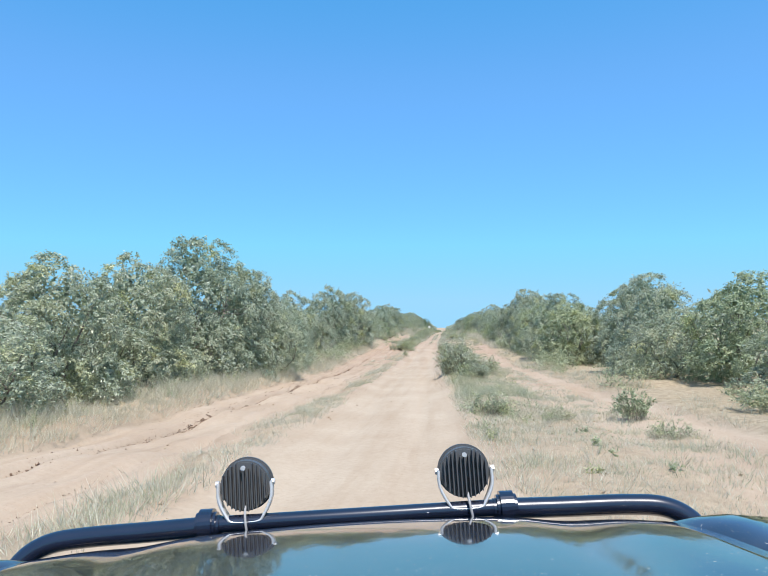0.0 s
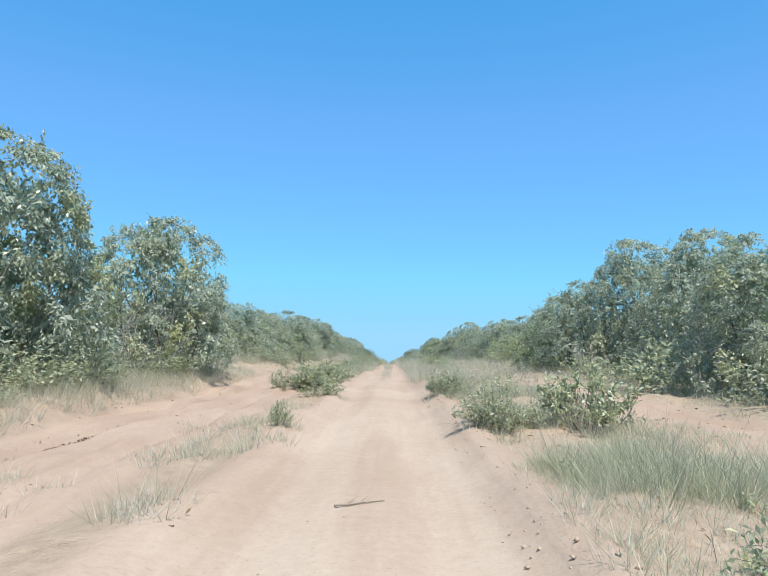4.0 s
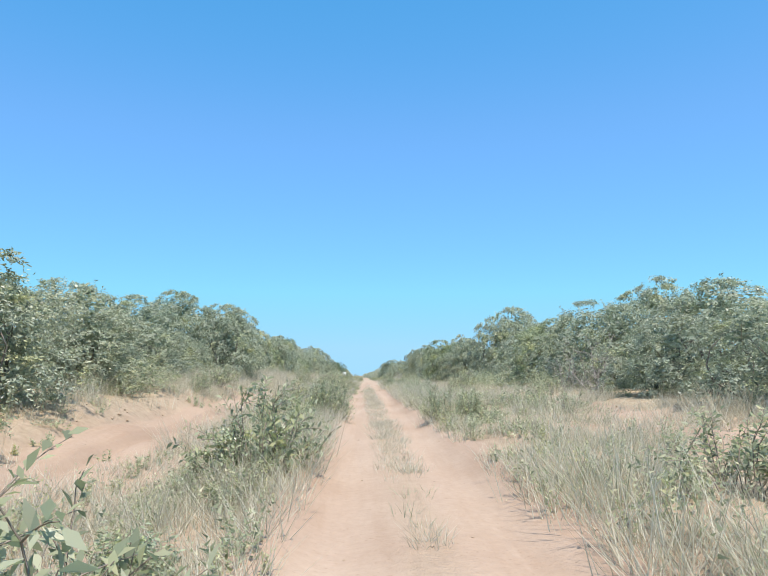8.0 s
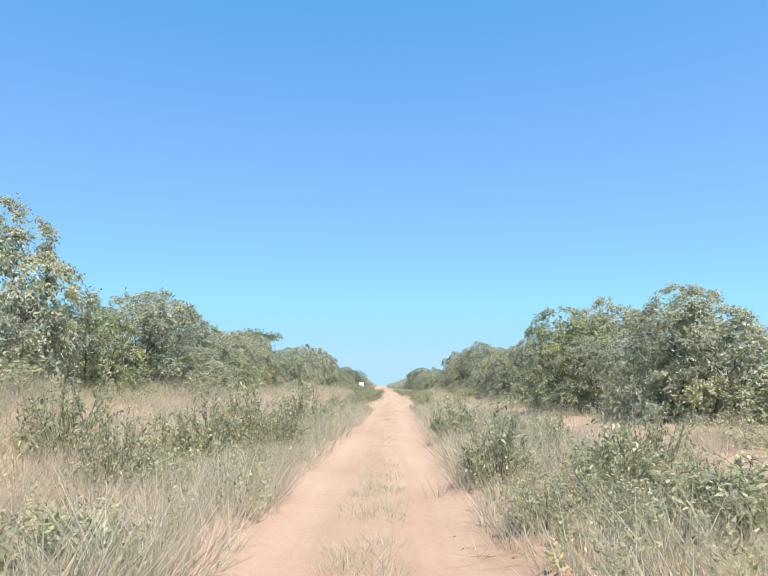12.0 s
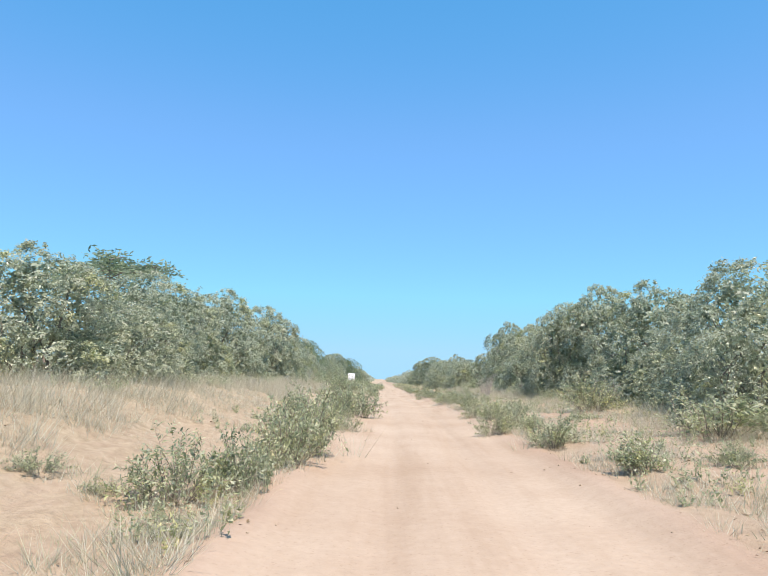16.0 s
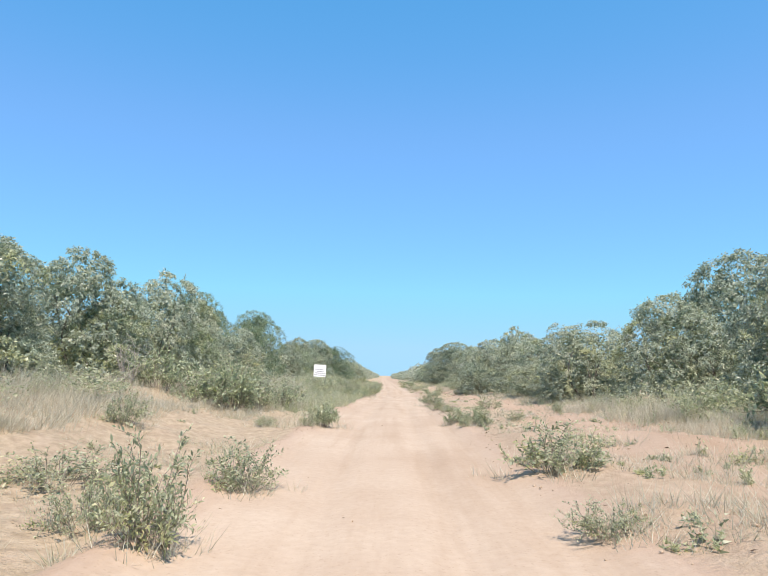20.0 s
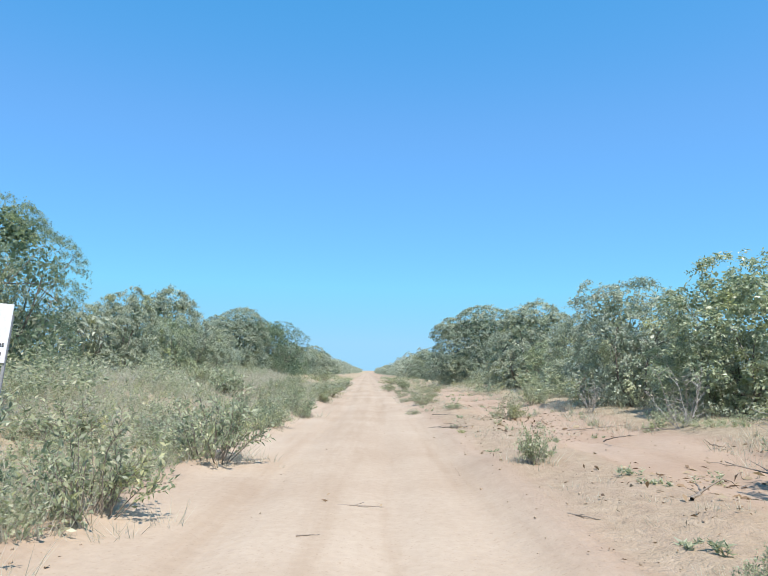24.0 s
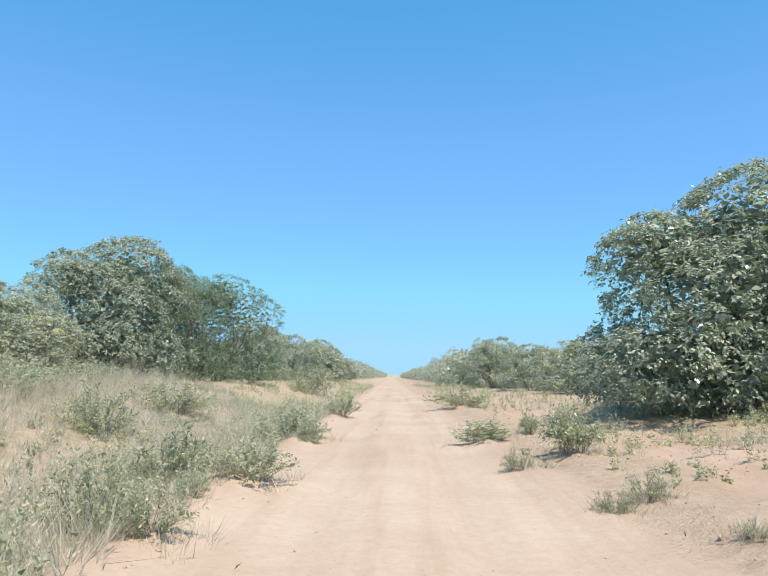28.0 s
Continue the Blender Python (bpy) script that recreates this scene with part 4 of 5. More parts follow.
BUSHES_FROM_256 = [(256.1, -3.9, 0.35, 0.7, 5), (257.0, -1.9, 0.59, 0.6, 3), (258, -6.6, 1.4, 2.4, 4), (259, -8.5, 1.8, 2.6, 3), (259.0, 6.2, 0.5, 0.5, 3), (259.2, -5.9, 1.9, 2.4, 3), (261.0, -5.4, 1.72, 2.2, 0), (261.4, 2.3, 0.43, 0.7, 5), (261.8, 4.1, 0.67, 1.2, 5)]
BUSHES_FROM_262 = [(262, -6.2, 2, 2.6, 0), (263.5, -4.9, 1.49, 2.2, 0), (264.5, 2.1, 0.65, 0.8, 1), (266, -7.5, 2.2, 2.8, 1), (270.5, 2.2, 0.87, 1.4, 1), (283.3, 3.3, 0.56, 0.7, 5), (283.8, 2.9, 0.49, 0.8, 5)]
BUSHES_FROM_284 = [(285.3, -2.3, 0.77, 1.4, 4), (286, -6, 1.1, 2, 1), (287.6, 3.1, 0.31, 0.5, 5), (287.8, -2.4, 0.94, 0.9, 1), (289.5, 5.7, 0.66, 1.4, 1), (289.6, -3.4, 1.39, 1.9, 0), (290.3, -2.2, 1.15, 1.4, 1), (290.5, -6.8, 1.3, 2.2, 2)]
BUSHES_FROM_292 = [(293.3, 3.0, 0.6, 0.6, 3), (293.5, -6.2, 1.25, 2, 0), (294.8, -2.2, 1.41, 1.8, 0), (296, -5.2, 1, 2, 1), (297, -3.5, 0.7, 1.8, 0), (299.5, -4.6, 0.9, 1.8, 1), (301.8, -2.7, 0.87, 1.8, 0)]
BUSHES_FROM_303 = [(303.3, -2.5, 0.59, 0.8, 4), (303.8, 4.7, 0.88, 1.1, 1), (304.0, -2.7, 0.98, 1.2, 0), (304.4, -3.7, 1.13, 1.4, 1), (306.2, -2.0, 0.51, 0.7, 4), (307.3, -2.4, 1.01, 1.7, 1), (307.3, 3.4, 0.29, 0.8, 5), (308.5, 2.0, 0.26, 0.6, 5), (309.5, 6.9, 0.83, 1.2, 0), (313.2, 2.8, 0.72, 1.2, 1)]
BUSHES_FROM_312 = [(313.9, -6.3, 1.49, 2.2, 3), (315, -8, 1.3, 1.6, 3), (315.6, -5.1, 0.8, 1.1, 0), (316.2, -2.3, 0.77, 0.9, 1), (316.5, -4.7, 0.9, 1.1, 1), (316.2, 2.7, 0.3, 0.6, 5), (316.6, -2.0, 0.66, 0.8, 4), (316.7, 2.5, 0.37, 0.5, 5), (316.9, 2.1, 0.32, 0.6, 5), (317.6, -3.7, 1.19, 1.4, 0)]
BUSHES_FROM_318 = [(318.2, 2.9, 0.45, 0.6, 5), (318.8, -3.4, 0.95, 1.5, 1), (319.5, -4.4, 0.8, 1.2, 0), (318.2, 3.7, 0.4, 0.7, 5), (321.0, 2.3, 0.18, 0.45, 5), (320.9, 2.9, 0.2, 0.45, 5), (321.6, 2.2, 0.44, 0.7, 5), (322.4, 3.6, 0.4, 1.3, 5), (324.2, 2.9, 0.3, 0.8, 5), (326.6, 4.6, 0.6, 1.2, 5), (322.8, -2.1, 0.9, 1.5, 0), (322.9, -3.0, 0.95, 1.4, 1), (323.5, -4.1, 0.8, 1.3, 0), (323.8, -5.1, 0.9, 1.2, 1), (324.4, -5.4, 1.02, 1.6, 0)]
BUSHES_FROM_326 = [(326, -5.0, 0.9, 1.7, 0), (328.2, 3.0, 0.19, 0.3, 5), (328.5, -2.2, 0.48, 0.8, 1), (328.8, -2.9, 0.77, 0.9, 0), (329.8, 2.4, 0.29, 0.5, 5), (330.1, -2.3, 0.36, 0.4, 5), (330.2, 2.9, 0.43, 0.6, 5), (331.6, -3.1, 0.91, 1.4, 0), (331.7, -2.0, 0.62, 1.2, 0)]
BUSHES_FROM_332 = [(333.0, 2.0, 0.4, 0.6, 5), (334.2, 3.2, 0.88, 1.3, 3), (335.1, -5.6, 1.02, 1.5, 0), (337.2, -1.8, 0.5, 0.7, 4), (337.3, 2.0, 0.49, 1.5, 4), (337.8, 3.2, 0.59, 0.6, 3), (338.5, -2.6, 0.72, 2.1, 0)]
BUSHES_FROM_340 = [(340.5, -6.1, 0.99, 2.0, 1), (342, -3.1, 0.8, 1.6, 1), (346.3, -1.9, 0.89, 1.4, 0), (351.9, 3.0, 0.88, 3.0, 1), (367.0, -5.8, 1.9, 3.0, 0)]

BUSHES = (BUSHES_START, BUSHES_FROM_0, BUSHES_FROM_50, BUSHES_FROM_82, BUSHES_FROM_100, BUSHES_FROM_115, BUSHES_FROM_130, BUSHES_FROM_147, BUSHES_FROM_160, BUSHES_FROM_181, BUSHES_FROM_195, BUSHES_FROM_204, BUSHES_FROM_213, BUSHES_FROM_224, BUSHES_FROM_236, BUSHES_FROM_241, BUSHES_FROM_248, BUSHES_FROM_256, BUSHES_FROM_262, BUSHES_FROM_284, BUSHES_FROM_292, BUSHES_FROM_303, BUSHES_FROM_312, BUSHES_FROM_318, BUSHES_FROM_326, BUSHES_FROM_332, BUSHES_FROM_340)


# patches of growth, rows of: from and to along the road, from and to across it, number a square metre, height from and to
STRAW_START = [(2, 21, -3.2, -1.7, 21, 0.06, 0.27), (6, 80, -8.8, -6.3, 22, 0.2, 0.55), (6, 56, 1.7, 3.6, 30, 0.04, 0.22), (6, 56, 3.6, 6.0, 24, 0.04, 0.2), (10, 75, 6.8, 9, 8, 0.15, 0.5), (24, 62, -2.9, -1.7, 14, 0.1, 0.4), (52, 62, -4.6, -2.6, 12, 0.1, 0.35), (53, 57.5, -3.2, -1.5, 13, 0.1, 0.3), (57, 59, -2.0, -1.3, 18, 0.12, 0.36),
               (56, 74, 2.2, 4.6, 8, 0.1, 0.4)]
STRAW_MIDDLE = [(72, 130, 1.25, 4, 18, 0.25, 0.65), (74, 130, 4, 6.2, 7, 0.2, 0.55), (75, 130, 6.2, 9, 9, 0.3, 0.7), (80, 130, -9.4, -6.6, 10, 0.3, 0.7), (80, 105, -0.2, 0.2, 14, 0.05, 0.2), (90, 178, -4.6, -1.3, 24, 0.3, 0.75), (74, 90, -3.4, -1.5, 9, 0.2, 0.5),
                (105, 150, -0.3, 0.3, 34, 0.06, 0.26), (120, 180, -10.5, -6.2, 20, 0.3, 0.75), (180, 298, -10.5, -6.2, 13, 0.25, 0.7), (120, 350, -13, -10.5, 4, 0.3, 0.7), (120, 178, 1.3, 4.2, 24, 0.25, 0.7), (120, 178, 4.2, 6, 6, 0.2, 0.5), (228, 234, -5.4, -2.6, 16, 0.2, 0.5)]
STRAW_FAR = [(130, 260, 6.4, 9.4, 9, 0.2, 0.6), (130, 180, -6.6, -4.4, 18, 0.25, 0.7), (226, 262, 6.5, 9.5, 14, 0.3, 0.8), (230, 262, -8.6, -6.2, 16, 0.3, 0.75), (150, 176, -0.3, 0.3, 10, 0.05, 0.2), (180, 203, -3.7, -2.3, 13, 0.12, 0.42), (180, 203, -6.4, -3.7, 2.4, 0.08, 0.3), (203, 216, -6.4, -2.4, 13, 0.12, 0.42), (209, 226, -6.6, -2.5, 9, 0.12, 0.4), (230, 262, -6.4, -2.8, 2.4, 0.06, 0.3), (256, 270, -7, -4.5, 9, 0.15, 0.5), (184, 226, 2.3, 7.0, 13, 0.08, 0.38), (226, 250, 2.4, 7.0, 15, 0.08, 0.4), (250, 265, 2.8, 6.6, 4, 0.05, 0.22), (230, 350, -12, -8, 3, 0.5, 0.95)]
STRAW_LATE = [(262, 350, 2.8, 6.4, 2.2, 0.05, 0.2), (262, 350, 6, 9, 8, 0.12, 0.45), (265, 300, -7, -2.3, 11, 0.2, 0.6), (298, 350, -11, -8.5, 12, 0.3, 0.7), (298, 311, -8.5, -2.3, 10, 0.2, 0.6), (311, 350, -8.5, -2.3, 20, 0.15, 0.55)]
GREEN_START = [(0, 21, -3.2, -1.7, 11, 0.06, 0.26), (8, 75, 1.8, 5.8, 16, 0.04, 0.2), (10, 75, -9, -6.8, 4, 0.2, 0.4), (20, 30, 2, 4.4, 38, 0.15, 0.42), (21, 26, -3, -1.8, 8, 0.06, 0.28), (26, 70, -2.8, -1.7, 7, 0.06, 0.28),
               (30, 37, 2.4, 5, 22, 0.15, 0.36), (56, 70, 2, 4.6, 14, 0.12, 0.35), (54.0, 56.4, 2.1, 3.5, 60, 0.25, 0.5), (53.8, 56, 3.9, 5.2, 40, 0.2, 0.45)]
GREEN_FAR = [(72, 95, 1.5, 4.6, 3, 0.25, 0.6), (75, 175, -3.6, -1.5, 7, 0.25, 0.6), (82, 160, -0.2, 0.2, 4, 0.05, 0.18), (95, 125, 1.5, 4.6, 8, 0.25, 0.6), (120, 180, 2, 4.6, 6, 0.2, 0.5), (165, 270, -5, -2.2, 3, 0.1, 0.4),
             (180, 262, 2.4, 6, 1.6, 0.08, 0.3), (262, 302, -8, -2.6, 5, 0.2, 0.5), (302, 350, -8, -2.6, 1.2, 0.2, 0.4)]
WEEDS_START = [(4, 80, -9.2, -6.8, 1.2, 0.2, 0.6), (8, 70, 1.8, 4.4, 0.9, 0.1, 0.3), (60, 74, 1.8, 5, 1.2, 0.2, 0.5), (80, 100, -3.4, -1.4, 3.6, 0.35, 0.8), (74, 98, 3, 6.2, 2.6, 0.3, 0.75), (74, 98, 1.6, 3, 1, 0.25, 0.6),
               (80, 180, -9, -5, 1, 0.25, 0.6), (90, 260, -10.5, -8, 0.7, 0.3, 0.8), (95, 130, 1.35, 2.6, 3.6, 0.3, 0.7), (95, 130, 2.6, 5.2, 2.4, 0.3, 0.75), (100, 178, -4.2, -1.3, 3.6, 0.4, 0.85), (120, 178, 1.35, 3.8, 3.5, 0.4, 0.85)]
WEEDS_FAR = [(178, 187, -4.6, -2.2, 2.6, 0.3, 0.8), (190, 206, -3.7, -2.2, 3.4, 0.3, 0.7), (178, 184, 2.2, 4.2, 4, 0.3, 0.8), (180, 350, 6.8, 9, 1.4, 0.2, 0.6), (184, 226, 2.4, 7.2, 2.4, 0.15, 0.5), (200, 224, -6, -2.4, 1.6, 0.15, 0.5), (224, 258, -6, -2.4, 0.5, 0.1, 0.3), (226, 250, 2.4, 7, 1.7, 0.1, 0.4), (250, 265, 2.3, 7, 0.7, 0.08, 0.3)]
WEEDS_LATE = [(262, 312, -8.5, -2.2, 5, 0.3, 0.75), (262, 350, 2.4, 7, 0.5, 0.06, 0.22), (300, 350, -9, -4.6, 0.7, 0.25, 0.6), (312, 350, -4.6, -2.2, 3.6, 0.25, 0.7), (312, 350, -8, -4.6, 1.4, 0.25, 0.6), (330, 420, 3, 8, 1.5, 0.3, 0.8), (345, 420, -8, -2.6, 2.5, 0.3, 0.9)]
STALKS = [(6, 80, -8.8, -6.6, 4, 0.5, 0.9), (50, 72, 2, 4.6, 4, 0.4, 0.8), (72, 178, 1.3, 4.4, 6, 0.6, 1.1), (76, 178, -4.4, -1.4, 5.5, 0.6, 1.05), (76, 178, 4.4, 9, 2, 0.5, 0.9), (84, 178, -10, -6.4, 4, 0.6, 1.1), (178, 262, -9.5, -6, 4, 0.5, 1.0), (178, 262, 5.5, 9, 3.5, 0.4, 0.9), (262, 350, -9.5, -3, 4, 0.5, 1.0), (228, 236, -5, -2.6, 4, 0.4, 0.8)]
SHRUBS_START = [(12, 80, -9, -7.4, 0.2, 0.6, 1.4), (12, 80, 7.6, 9.2, 0.22, 0.6, 1.4), (14, 70, 2, 3.8, 0.05, 0.3, 0.7), (14, 345, -10.5, -7.6, 0.12, 0.6, 1.5), (14, 345, 8, 10.5, 0.16, 0.6, 1.5), (72, 122, -3.3, -1.8, 0.42, 0.45, 0.95),
                (72, 130, -8, -6.4, 0.13, 0.4, 0.9), (85, 125, 3, 5, 0.12, 0.4, 0.9)]
SHRUBS_FAR = [(120, 345, -11, -8, 0.08, 0.6, 1.3), (120, 265, 7.2, 8.6, 0.14, 0.5, 1.2), (122, 172, 2.2, 4.4, 0.42, 0.45, 0.95), (122, 176, -3.8, -2, 0.5, 0.45, 1),
              (182, 250, 4.6, 7, 0.07, 0.25, 0.6), (266, 300, -8, -4.5, 0.2, 0.45, 0.9), (264, 345, 6.8, 8.4, 0.2, 0.4, 1), (300, 345, -8.0, -4.6, 0.14, 0.35, 0.8)]


def grounds_plants():
    grass("dry_grass", 1, STRAW_START + STRAW_MIDDLE + STRAW_FAR + STRAW_LATE,
        MAT_STRAW, "dry straw-coloured grass tufts on the sandy verges", 19, 0.0042, 0.2, feet=[b for rows in BUSHES for b in rows])
    grass("green_grass", 2, GREEN_START + GREEN_FAR,
        MAT_GRASS, "grey-green grass tufts along the verges", 20, 0.0040, 0.2)
    grass("grass_stalks", 5, STALKS, MAT_STRAW, "tall thin dry grass stalks standing above the verges", 5, 0.0030, 0.25, 0.6)
    weeds(3, WEEDS_START + WEEDS_FAR + WEEDS_LATE)
    # leafy shrubs, one thing each
    rng = np.random.default_rng(9)
    groups = SHRUBS_START + SHRUBS_FAR
    for rows in BUSHES:
        for y, u, h, w, kind in rows:
            shrub_at(float(road_x(y)) + u, y, h * 1.06, kind, w / (1.6 if kind == 5 else 1.25), y * 1.7 + u)
    vs, fs, off = [], [], 0
    for k, (x, y, h) in enumerate(scatter(rng, groups)):
        kind, s, turn = int(rng.integers(0, 6)), h * rng.uniform(1.1, 1.8), rng.uniform(0, 6.28)
        if h < 0.45:
            kind, s, h = 5, rng.uniform(0.4, 0.75), h * 0.8
        if abs(x - float(road_x(y))) < 6.3:
            shrub_at(x, y, h, kind, s, turn)
            continue
        v, f = SHRUB_LEAVES[kind]
        f = f[int(rng.integers(0, 2))::2]
        vs.append(np.stack([(v[:, 0] * math.cos(turn) - v[:, 1] * math.sin(turn)) * s + x, (v[:, 0] * math.sin(turn) + v[:, 1] * math.cos(turn)) * s + y, v[:, 2] * h + float(height(x, y))], 1))
        fs.append(f + off)
        off += len(v)
    tagged(mesh_object("undergrowth", np.concatenate(vs), np.concatenate(fs), MAT_WEED), "low grey-green bushes at the foot of the trees", "bush", kind="stuff")


def shrub_at(x, y, h, kind, s, turn=0.0):
    label = "leafy fresh green shrub on the sandy verge" if kind in (3, 4) else "low spreading grey-green shrub on the sand" if kind == 5 else "grey-green leafy shrub beside the track"
    SHRUBS.put(kind, placed(x, y, s, h, turn), label, "shrub", "shrubs on the verges")


grounds_plants()


# ---------------------------------------------------------------- bare dead shrubs
def dead_shrub(seed):
    """A leafless grey shrub 1 m high, of many forking twigs."""
    rng = np.random.default_rng(seed)
    root = new("dead_shrub")
    for k in range(7):
        a = 2 * np.pi * k / 7 + rng.uniform(-0.4, 0.4)
        lean = rng.uniform(0.15, 0.75)
        main = bent(rng, (0.04 * np.cos(a), 0.04 * np.sin(a), -0.06), (lean * np.cos(a), lean * np.sin(a), rng.uniform(0.6, 1.0)), 6, 0.08)
        paths, radii = [main], [(0.013, 0.004)]
        for j in range(7):
            p = main[1 + j % 5]
            q = p + np.array([rng.normal() * 0.22, rng.normal() * 0.22, rng.uniform(0.05, 0.35)])
            fork = bent(rng, p, q, 4, 0.1)
            paths.append(fork)
            radii.append((0.006, 0.002))
            for i in range(2):
                paths.append(bent(rng, fork[2], fork[2] + rng.normal(size=3) * 0.11 + [0, 0, 0.06], 3, 0.05))
                radii.append((0.003, 0.0015))
        tv, tf = tubes(paths, radii, 4)
        mesh_object("branch", tv, tf, MAT_DEADWOOD, root, True)
    return root


MAT_DEADWOOD = bark_material("bleached_wood", (0.272, 0.248, 0.224), (0.480, 0.448, 0.400))
DEAD = Stock([dead_shrub(120), dead_shrub(121)])
for k, (dy, du, dh) in enumerate(((66, 9.0, 1.9), (76, 8.6, 1.5), (98, 8.8, 1.3), (121, 8.9, 2.2), (123.5, 8.4, 1.6), (149, 8.2, 1.2), (213, 8.8, 1.4), (226, 8.0, 1.1), (231.5, 6.4, 1.3), (235, 7.2, 1.6), (238.5, 7.6, 1.4), (86, 10.4, 2.6), (89, 9.6, 2.2), (70.5, -8.2, 2.2), (258, -9.3, 1.6), (289, 7.2, 1.1), (293.5, 6.9, 0.9), (298, 7.4, 1.2), (303.5, 7.2, 1.0), (150, -7.4, 1.2), (190, -8.3, 1.2), (42, -7.9, 1.3), (57, -8.4, 1.4))):
    DEAD.put(k, placed(float(road_x(dy)) + du, dy, dh * 0.95, dh, 2.1 * k), "bare grey leafless shrub among the roadside bushes", "dead shrub", "dead shrubs by the track")


# ---------------------------------------------------------------- clods, dead leaves and sticks
def clods(seed, rows, mat, label):
    """Crumbs of dry sand and small stones along the worn edges."""
    rng = np.random.default_rng(seed)
    pts = scatter(rng, rows)
    n = len(pts)
    r = pts[:, 2]
    # the ground sheet is coarser than a rut: take the mean height about each clod
    z = np.mean([height(pts[:, 0] + dx, pts[:, 1] + dy) for dx in (-0.05, 0.05) for dy in (-0.22, 0.22)], axis=0)
    corner = np.array([(1, 0, 0), (0, 1, 0), (-1, 0, 0), (0, -1, 0), (0, 0, 0.8), (0, 0, -0.5)], float)
    face = np.array([(0, 1, 4), (1, 2, 4), (2, 3, 4), (3, 0, 4), (1, 0, 5), (2, 1, 5), (3, 2, 5), (0, 3, 5)])
    v = corner[None] * r[:, None, None] * rng.uniform(0.55, 1.2, (n, 6, 1)) + np.stack([pts[:, 0], pts[:, 1], z + r * 0.2], 1)[:, None]
    v += rng.normal(size=v.shape) * r[:, None, None] * 0.2
    f = face[None] + 6 * np.arange(n)[:, None, None]
    tagged(mesh_object("sand_clods", v.reshape(-1, 3), f.reshape(-1, 3), mat), label, "clods", kind="stuff")


def dead_leaves(seed, rows):
    rng = np.random.default_rng(seed)
    pts = scatter(rng, rows)
    n = len(pts)
    base = np.stack([pts[:, 0], pts[:, 1], height(pts[:, 0], pts[:, 1]) + 0.012], 1)
    way = unit(rng.normal(size=(n, 3)) * [1, 1, 0.25])
    v, f = leaves(rng, base, way, pts[:, 2], pts[:, 2] * rng.uniform(0.15, 0.5, n), np.tile([0, 0, 1.0], (n, 1)))
    tagged(mesh_object("leaf_litter", v, f, MAT_DEAD), "brown dead leaves and straw bits lying on the sand", "leaf litter", kind="stuff")


def stick(x, y, length, turn, thick, label, forks=2, name="stick", lift=0.0):
    """A dry branch lying on the sand, with a few side twigs."""
    rng = np.random.default_rng(int(y * 10))
    root = new(name)
    root.matrix_basis = pose(x, y, float(height(x, y)) + thick * 0.8, 0, 0, turn)
    main = bent(rng, (-length / 2, 0, 0), (length / 2, 0, lift), 8, 0.07)
    main[:, 2] = np.linspace(0, lift, 8) + 0.3 * thick * np.abs(rng.normal(size=8))
    tv, tf = tubes([main], [(thick, thick * 0.4)], 6)
    mesh_object("branch", tv, tf, MAT_TWIG, root, True)
    for k in range(forks):
        a = main[2 + (k * 2) % 5]
        b = a + np.array([rng.uniform(0.15, 0.4) * length, rng.uniform(-0.35, 0.35) * length, rng.uniform(0.0, 0.12) * length])
        tv, tf = tubes([bent(rng, a, b, 5, 0.08)], [(thick * 0.5, thick * 0.15)], 5)
        mesh_object("twig", tv, tf, MAT_TWIG, root, True)
    tagged(root, label, "stick", "dead sticks on the sand")


MAT_CLOD = bark_material("damp_sand_clod", (0.128, 0.081, 0.051), (0.272, 0.178, 0.119))
MAT_DEAD = leaf_material("dead_leaf", [(0.0, (0.160, 0.096, 0.056)), (0.5, (0.288, 0.192, 0.112)), (1.0, (0.448, 0.352, 0.232))], 0.1, 0.7)
clods(14, [(0, 62, -5.33, -5.20, 420, 0.009, 0.028), (0, 45, -3.82, -3.70, 160, 0.005, 0.014), (0, 62, -5.6, -5.0, 20, 0.007, 0.025), (0, 60, -6.3, -6.12, 60, 0.006, 0.02)], MAT_CLOD, "dark crumbled clods of sand broken from the rut edges")
clods(12, [(25, 80, 1.2, 1.8, 30, 0.006, 0.022), (0, 120, -2.3, -1.4, 6, 0.01, 0.035), (60, 180, -7.6, -6.2, 5, 0.015, 0.05), (100, 180, 1.2, 2.0, 6, 0.01, 0.03),
           (180, 345, -2.7, -1.8, 4, 0.01, 0.03), (180, 345, 1.8, 2.8, 4, 0.01, 0.03), (175, 345, 2.8, 8.0, 1.6, 0.012, 0.04), (180, 345, 2.4, 7.0, 7.0, 0.005, 0.018), (214, 262, -7.0, -2.4, 7.0, 0.005, 0.018), (0, 345, -1.3, 1.3, 0.5, 0.005, 0.015), (15, 80, 3, 7, 1.5, 0.012, 0.04)], MAT_GROUND, "small crumbled clods of pale orange sand along the track")
dead_leaves(13, [(176, 345, 2.2, 7.5, 7.0, 0.02, 0.07), (216, 262, -7, -2.4, 7.0, 0.02, 0.07), (40, 80, 2.0, 7.5, 4.0, 0.02, 0.07), (0, 345, -2.6, 2.6, 0.5, 0.03, 0.08), (5, 345, 2.4, 8.5, 4.0, 0.03, 0.10), (5, 80, -8.5, -1.8, 2.5, 0.03, 0.10), (80, 260, -8.5, -2.0, 2.0, 0.03, 0.10), (284, 312, 3.5, 8.0, 14.0, 0.04, 0.14)])
stick(-0.25, 55.0, 0.55, 30, 0.012, "thin dry stick lying across the sandy track")
